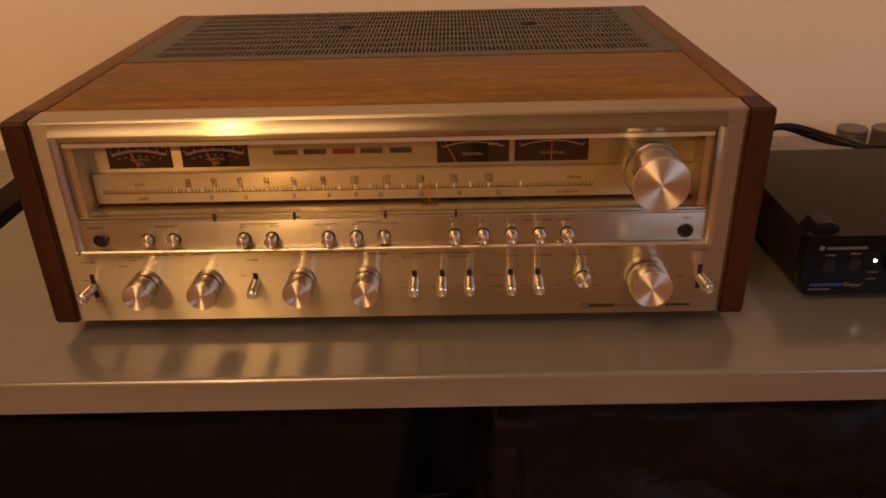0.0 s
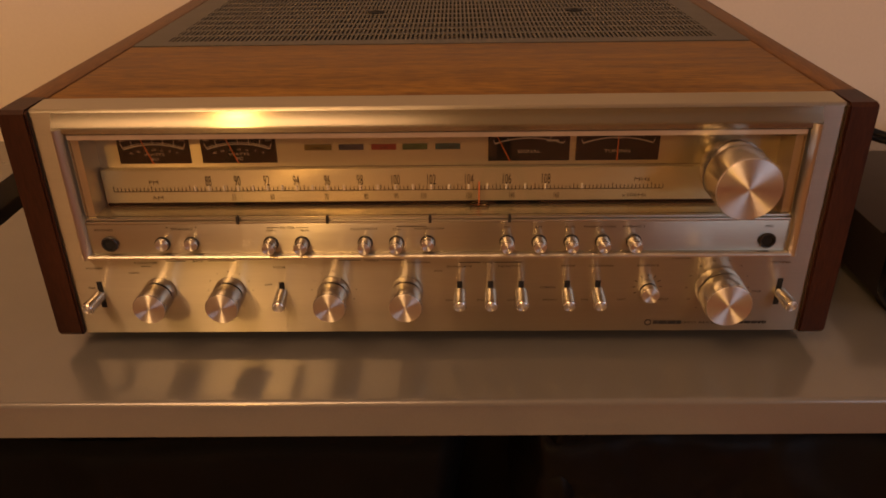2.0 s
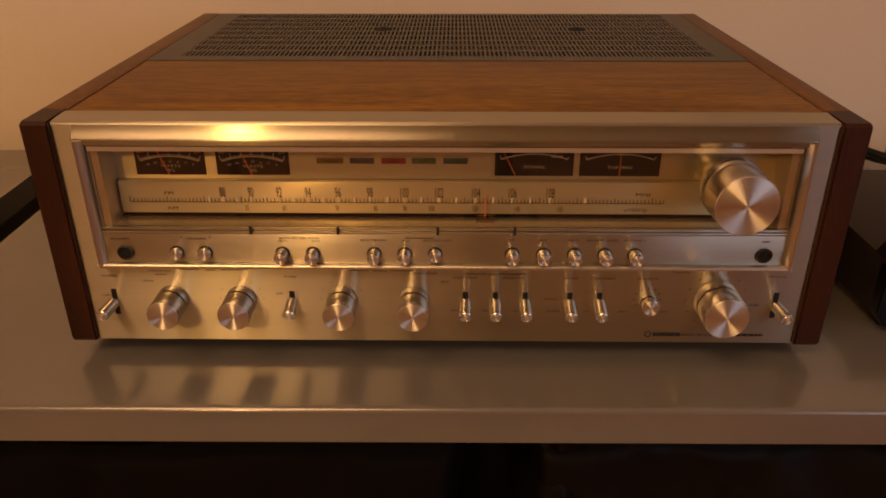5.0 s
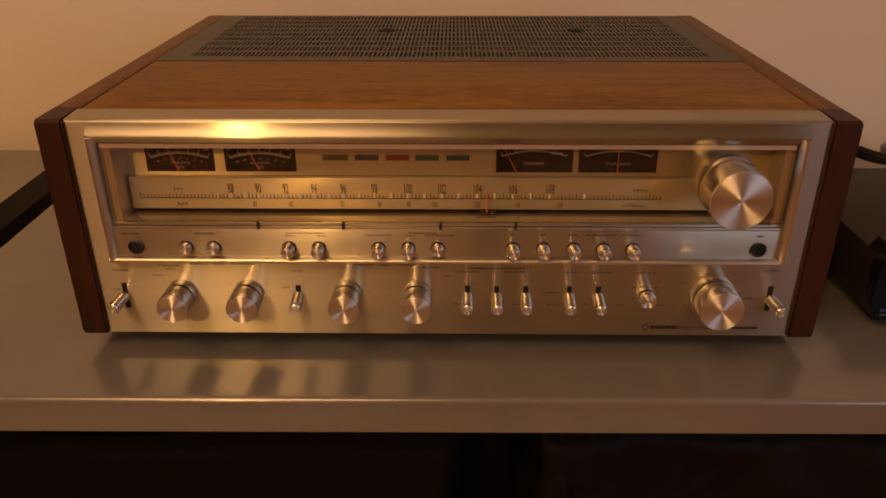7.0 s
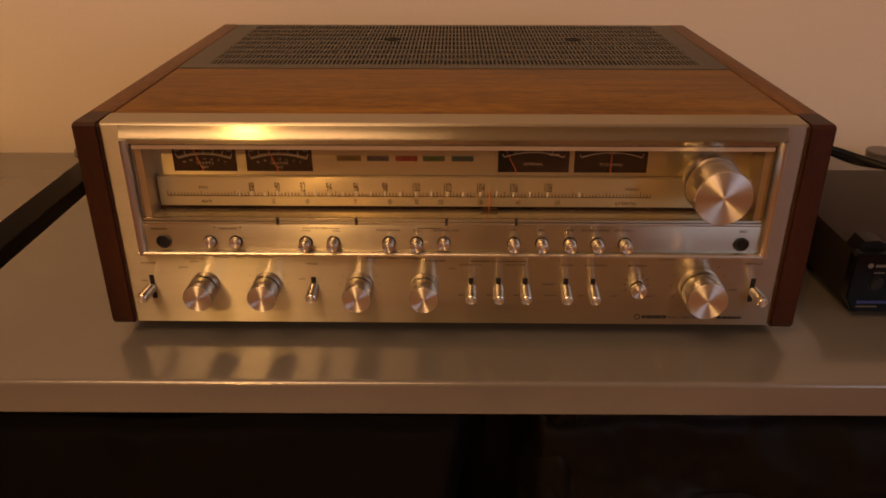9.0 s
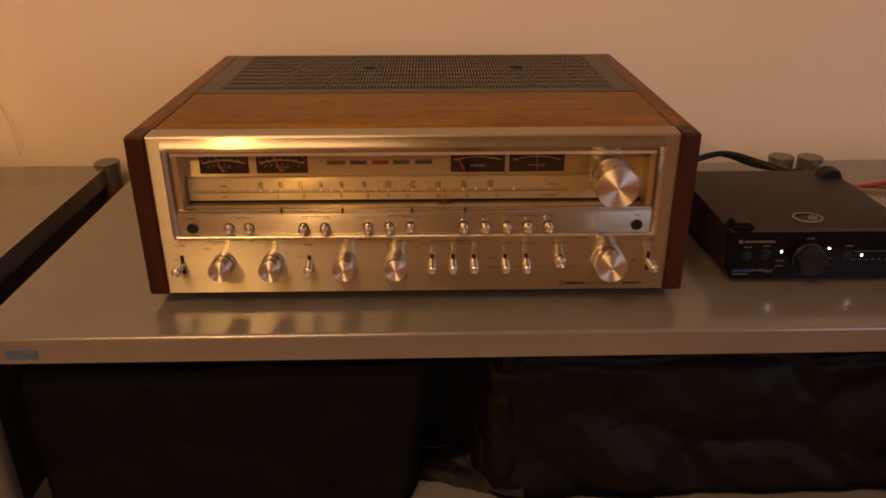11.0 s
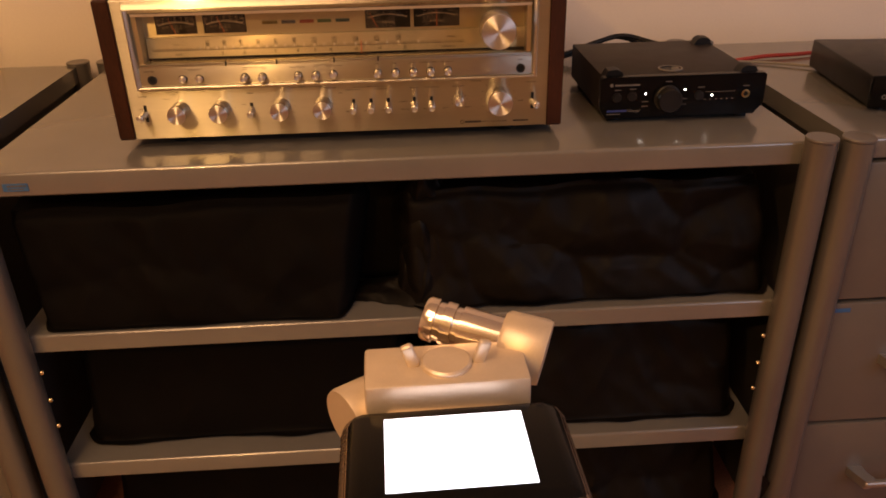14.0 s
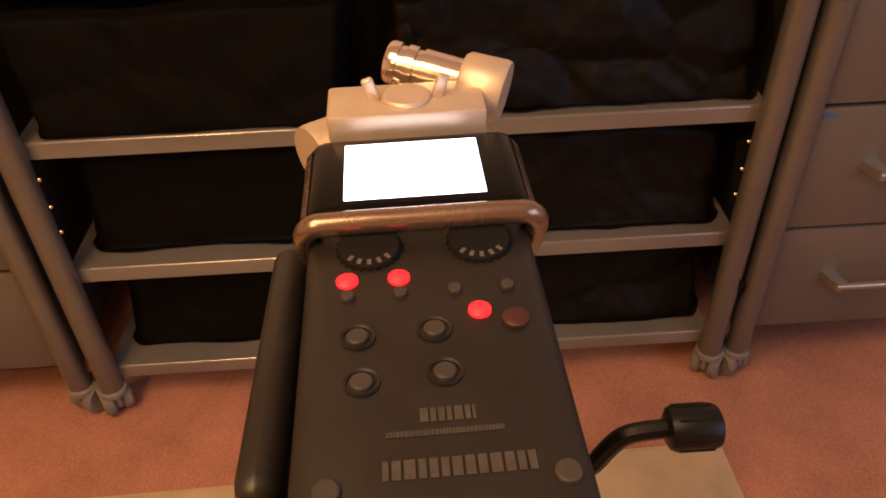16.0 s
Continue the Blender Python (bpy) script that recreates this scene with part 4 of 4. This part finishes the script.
player = thing("slim_player", (0.668, 0.036, FLOOR + 0.722), -7.0, "slim black component standing on the drawer chest", "audio component")
part("body", box(0.0, 0.260, 0.008, 0.220, 0.006, 0.046, 0.003), PLASTIC, player)
part("front_panel", box(-0.001, 0.261, 0.0, 0.009, 0.005, 0.047, 0.0025), PANEL, player)
part("socket", lathe([(0.003, 0), (0.003, 0.0008), (0.002, 0.0008), (0.002, 0)], (0.016, 0, 0.020), (0, -1, 0), 18), CASTER, player)
for fx in (0.02, 0.24):
    for fy in (0.02, 0.20):
        part("foot", lathe([(0, 0), (0.008, 0), (0.008, 0.0065), (0, 0.0065)], (fx, fy, 0), (0, 0, 1), 18), RUBBER, player)

# cables and plugs on the tops
cable = thing("black_cable", (0.30, 0.30, 0.0), 0, "black mains cable arching behind the converter", "cable")
part("sheath", tube([(-0.05, 0.02, 0.004), (0.02, 0.04, 0.012), (0.09, 0.06, 0.030), (0.135, 0.065, 0.038), (0.18, 0.055, 0.028), (0.225, 0.02, 0.02), (0.24, -0.03, 0.03)], 0.0040), RUBBER, cable)
part("second_lead", tube([(-0.05, 0.035, 0.004), (0.04, 0.055, 0.010), (0.12, 0.075, 0.034), (0.19, 0.07, 0.016), (0.24, 0.0, 0.03)], 0.0030), RUBBER, cable)
plug = thing("black_plug", (0.536, 0.300, 0.0), 12, "black plastic mains plug lying behind the converter", "plug")
part("body", box(-0.012, 0.012, -0.020, 0.020, 0.0, 0.026, 0.005, 3), RUBBER, plug)
part("pin_plate", box(-0.009, 0.009, 0.0198, 0.023, 0.004, 0.022, 0.001), CASTER, plug)
red = thing("red_cable", (0.60, 0.33, 0.0), 0, "red audio cable lying across the racks", "cable")
part("sheath", tube([(-0.05, -0.030, 0.004), (0.01, -0.013, 0.004), (0.06, -0.005, 0.007), (0.11, 0.000, 0.007), (0.17, 0.015, 0.007), (0.22, 0.020, 0.007), (0.255, 0.015, 0.008)], 0.0032), RED_CABLE, red)
part("connector", lathe([(0.004, 0), (0.006, 0.004), (0.006, 0.026), (0.0045, 0.034), (0, 0.034)], (0.200, 0.020, 0.008), (1, 0.05, 0.0), 20), RUBBER, red, "black connector")
grey = thing("grey_cable", (0.60, 0.30, 0.0), 0, "thin grey cable running down between the racks", "cable")
part("sheath", tube([(-0.04, 0.01, 0.004), (0.02, 0.0, 0.005), (0.08, -0.03, 0.006), (0.13, -0.07, 0.006), (0.16, -0.12, 0.005)], 0.0022), GREY_PLUG, grey)


# ---- the lit glass tree on the left chest ----
def glass_tree():
    t = thing("glass_tree", (-0.720, 0.385, FLOOR + 0.722), 0, "small lit glass tree with warm fairy bulbs", "lit ornament")
    prof = [(0.050, 0.0), (0.054, 0.004), (0.050, 0.03), (0.038, 0.046), (0.043, 0.050), (0.032, 0.085), (0.025, 0.094), (0.030, 0.098), (0.018, 0.135), (0.012, 0.15), (0.004, 0.175), (0, 0.178)]
    s = part("shell", lathe([(r * 1.15, h * 1.6) for r, h in prof], (0, 0, 0), (0, 0, 1), 40), TREE_GLASS, t, "amber glass shell")
    s.visible_shadow = True
    part("base", lathe([(0, 0), (0.060, 0), (0.060, 0.004), (0, 0.004)], (0, 0, 0), (0, 0, 1), 32), GREY_PLUG, t)
    r = random.Random(5)
    for i in range(60):
        z = 0.010 + 0.262 * i / 60
        a = i * 2.4
        rad = r.uniform(0.044, 0.060) * (1 - z / 0.32)
        part("fairy_bulb", lathe([(0, -0.0026), (0.0026, 0), (0, 0.0026)], (rad * math.cos(a), rad * math.sin(a), z), (0, 0, 1), 8), FAIRY, t)
    return t


glass_tree()
# one faint loop stands for both the cable and the blurred wall shadow
lead = thing("cable_and_shadow_loop", (-0.652, 0.42, FLOOR + 0.722), 0, "thin beige loop for a cable and its wall shadow behind the glass tree", "cable")
part("sheath", tube([(-0.05, -0.06, 0.003), (-0.03, 0.02, 0.01), (-0.012, 0.050, 0.05), (0.010, 0.058, 0.093), (0.026, 0.058, 0.06), (0.036, 0.050, 0.004)], 0.0007), RUG, lead)

# ---- stand added under the unseen bulb light behind the camera ----
lamp_stand = thing("added_lamp_stand", (-0.57, -1.45, FLOOR), 0, "added black stand below the unseen bulb light", "floor lamp")
part("base", lathe([(0, 0), (0.14, 0), (0.14, 0.015), (0.02, 0.025), (0.012, 0.03), (0.012, 1.47), (0, 1.47)], (0, 0, 0), (0, 0, 1), 32), BLACK, lamp_stand)
part("bulb_plate", lathe([(0.0, 1.47), (0.03, 1.472), (0.03, 1.48), (0.0, 1.485)], (0, 0, 0), (0, 0, 1), 40), BLACK, lamp_stand)


picture = thing("wall_picture", (0.590, 0.490, 0.2840), 0, "pale framed picture hanging on the cream wall", "picture")
for x0, x1, z0, z1 in ((-0.300, 0.085, 0.0, 0.016), (-0.300, 0.085, 0.214, 0.230), (-0.300, -0.284, 0.0165, 0.2135), (0.069, 0.085, 0.0165, 0.2135)):
    part("frame_bar", box(x0, x1, -0.014, -0.001, z0, z1, 0.002), CEIL, picture)
part("print", box(-0.2835, 0.0685, -0.006, -0.002, 0.0165, 0.2135), DIAL, picture)

# ---- the sound recorder on its tripod ----
def recorder():
    c = thing("sound_recorder", (0.0892, -0.6475, 0.0565), 1.6, "handheld black sound recorder with a lit display and silver microphones", "sound recorder")
    body = box(-0.0335, 0.0352, -0.160, 0.004, 0.0, 0.040, 0.0070, 3)
    part("body", body, RECORDER, c, "matt black recorder body")
    part("screen_frame", box(-0.0345, 0.0375, -0.045, 0.0035, 0.034, 0.0440, 0.0060, 3), PANEL, c, "glossy black display frame")
    part("rim", box(-0.0365, 0.0395, -0.0460, 0.0048, 0.030, 0.0415, 0.0060, 3), BAR, c)
    part("display", box(-0.0218, 0.0232, -0.0368, -0.0042, 0.0436, 0.0444, 0.0002), SCREEN, c, "bright lit display")
    bar = tube([(-0.0330, -0.038, 0.020), (-0.0340, -0.046, 0.036), (-0.0315, -0.0498, 0.0440), (-0.024, -0.0506, 0.0456), (0.0, -0.0508, 0.0458), (0.027, -0.0506, 0.0456), (0.0350, -0.0498, 0.0440), (0.0375, -0.046, 0.036), (0.0360, -0.038, 0.020)], 0.0037, seg=14)
    part("guard_bar", bar, BAR, c, "bronze metal guard bar")
    for x in (-0.0142, 0.0182):
        prof = lathe([(0.0098, 0), (0.0098, 0.009), (0.0088, 0.0100), (0, 0.0100)], (0, 0, 0), (0, 0, 1), 48)
        for i, v in enumerate(v for v in prof.verts if v.co.xy.length > 0.0092):
            if i % 2:
                v.co.xy *= 0.91
        bmesh.ops.transform(prof, matrix=pose(x, -0.0560, 0.0325, 8, 0, 0), verts=prof.verts)
        dial = part("gain_dial", prof, DIAL_BLACK, c, "ribbed black gain dial")
        for k in range(5):
            a = radians(230 + 20 * k)
            part("dial_mark", box(-0.0006, 0.0006, -0.0010, 0.0010, -0.0002, 0.0003, 0), DIM_INK, dial).matrix_local = pose(x + 0.0082 * math.cos(a), -0.0560 + 0.0082 * math.sin(a), 0.0424 + 0.0082 * 0.139 * math.sin(a), 8, 0, 20 * k - 40)
    zt = 0.0402

    def button(x, y, r, mat, label="", h=0.0012):
        return part("button", lathe([(r, -0.001), (r, h * 0.7), (r * 0.85, h), (0, h)], (x, y, zt), (0, 0, 1), 24), mat, c, label)

    for x in (-0.0203, -0.0058, 0.0092, 0.0237):
        button(x, -0.0772, 0.0019, BUTTON)
    for x, y in ((-0.0205, -0.0708), (-0.0060, -0.0708), (0.0150, -0.0862)):
        part("record_light", lathe([(0.0031, -0.001), (0.0031, 0.0006), (0.0018, 0.0016), (0, 0.0018)], (x, y, zt), (0, 0, 1), 20), RED_LED, c, "lit red light")
    button(0.0240, -0.0905, 0.0036, material("dull_red_button", (0.050, 0.011, 0.009), 0.5, 0, 0.1, 60))
    for x, y in ((-0.0175, -0.0932), (0.0025, -0.0922), (-0.0165, -0.1086), (0.0040, -0.1072)):
        part("button_well", lathe([(0.0046, 0), (0.0045, 0.0005), (0.0038, 0.0002)], (x, y, zt), (0, 0, 1), 24), RECORDER, c)
        button(x, y, 0.0028, BUTTON)
    # printed marks too small to read
    for i, (x0, x1, y, h) in enumerate(((-0.0030, 0.0100, -0.1200, 0.0040), (-0.0110, 0.0160, -0.1250, 0.0016), (-0.0120, 0.0220, -0.1345, 0.0050))):
        r = random.Random(70 + i)
        bm = bmesh.new()
        x = x0
        while x < x1:
            w = h * r.uniform(0.25, 0.5)
            box(x, min(x + w, x1), y - h / 2, y + h / 2, zt - 0.0001, zt + 0.0002, 0, 1, bm)
            x += w + h * 0.14
        part("print_bar", bm, PRINT, c)
    for x in (-0.024, 0.028):
        button(x, -0.1385, 0.0030, BUTTON)
    # microphone head
    head = part("microphone_head", box(-0.0280, 0.0285, 0.0045, 0.0285, 0.030, 0.0505, 0.0014), MIC, c, "champagne metal microphone head")
    part("head_neck", box(-0.022, 0.022, 0.0, 0.006, 0.022, 0.040, 0.002), MIC, c)
    part("disc", lathe([(0.0088, 0), (0.0088, 0.0012), (0.0080, 0.0018), (0, 0.0018)], (0.0005, 0.0160, 0.0505), (0, 0, 1), 36), MIC, head, "round cover disc")
    for x, lean in ((-0.0105, -18), (0.0115, 18)):
        q = part("prong", box(-0.0022, 0.0022, -0.0014, 0.0014, 0.0, 0.0095, 0.0011, 3), MIC, head)
        q.data.transform(pose(x, 0.0165, 0.0497, 0, lean, 0))
    # the near microphone lies across the head, the other one crosses beneath it
    def mic(a, b, r):
        a, b = Vector(a), Vector(b)
        d = b - a
        n = d.length
        prof = [(0, 0), (r * 0.92, 0), (r, 0.001), (r, n * 0.12), (r * 0.88, n * 0.13), (r * 0.88, n * 0.19), (r, n * 0.20), (r, n * 0.30), (r * 0.88, n * 0.31), (r * 0.88, n * 0.36), (r, n * 0.37), (r, n * 0.78), (r * 0.9, n * 0.79), (r * 0.9, n)]
        m = part("microphone", lathe(prof, a, d, 40), MIC_GLOSS, c, "polished microphone barrel")
        part("elbow", lathe([(0, -0.0085), (r * 1.25, -0.0085), (r * 1.38, -0.0070), (r * 1.46, 0.0070), (r * 1.40, 0.0088), (0, 0.0092)], b, d, 40), MIC, m, "champagne metal elbow")
        return m

    mic((-0.0050, 0.0450, 0.0515), (0.0300, 0.0310, 0.0450), 0.0086)
    mic((0.0060, 0.0440, 0.0300), (-0.0290, 0.0200, 0.0290), 0.0084)
    return c


sound = recorder()
sound.matrix_basis = sound.matrix_basis @ Matrix.Diagonal((1.22, 1.22, 1.22, 1))
tripod = thing("tripod", (0.0900, -0.7350, FLOOR), 0, "black tripod with a pan handle carrying the recorder", "tripod")
part("head_plate", box(-0.034, 0.034, -0.050, 0.050, 0.7630, 0.7763, 0.003), RUBBER, tripod)
part("head", lathe([(0.020, 0.69), (0.028, 0.70), (0.028, 0.745), (0.022, 0.7635)], (0, 0, 0), (0, 0, 1), 32), RUBBER, tripod)
part("column", lathe([(0.013, 0.24), (0.013, 0.695)], (0, 0, 0), (0, 0, 1), 24), RUBBER, tripod)
part("side_grip", box(-0.0570, -0.0420, -0.0690, 0.0480, 0.7340, 0.8080, 0.0074, 4), RECORDER, tripod, "rounded black side grip")
part("grip_bracket", box(-0.0430, -0.0300, -0.02, 0.02, 0.7640, 0.7750, 0.001), RUBBER, tripod)
arm = part("pan_arm", tube([(0.024, -0.012, 0.700), (0.046, -0.011, 0.712), (0.0655, -0.010, 0.7240), (0.0740, -0.010, 0.7385), (0.0790, -0.010, 0.7450), (0.0860, -0.010, 0.7475), (0.100, -0.010, 0.7490)], 0.0040, seg=8, steps=4), RUBBER, tripod)
tip = part("arm_knob", lathe([(0, 0), (0.0062, 0.0), (0.0084, 0.0012), (0.0094, 0.0035), (0.0095, 0.0110), (0.0093, 0.0180), (0.0082, 0.0206), (0.0060, 0.0218), (0, 0.0218)], (0.0955, -0.010, 0.7482), (1, -0.02, 0.04), 32), RUBBER, arm, "black rubber handle tip")
for i in range(8):
    a = radians(22 + 45 * i)
    c, d = 0.0094 * math.cos(a), 0.0094 * math.sin(a)
    part("ridge", tube([(0.0990, -0.010 + c, 0.7484 + d), (0.1060, -0.0102 + c, 0.7487 + d), (0.1130, -0.0103 + c, 0.7489 + d)], 0.0006, seg=6, steps=2), RUBBER, tip)
for i in range(3):
    a = radians(90 + 120 * i)
    part("leg", tube([(0.018 * math.cos(a), 0.018 * math.sin(a), 0.58), (0.16 * math.cos(a), 0.16 * math.sin(a), 0.30), (0.30 * math.cos(a), 0.30 * math.sin(a), 0.008)], 0.008, seg=12, steps=4), RUBBER, tripod)
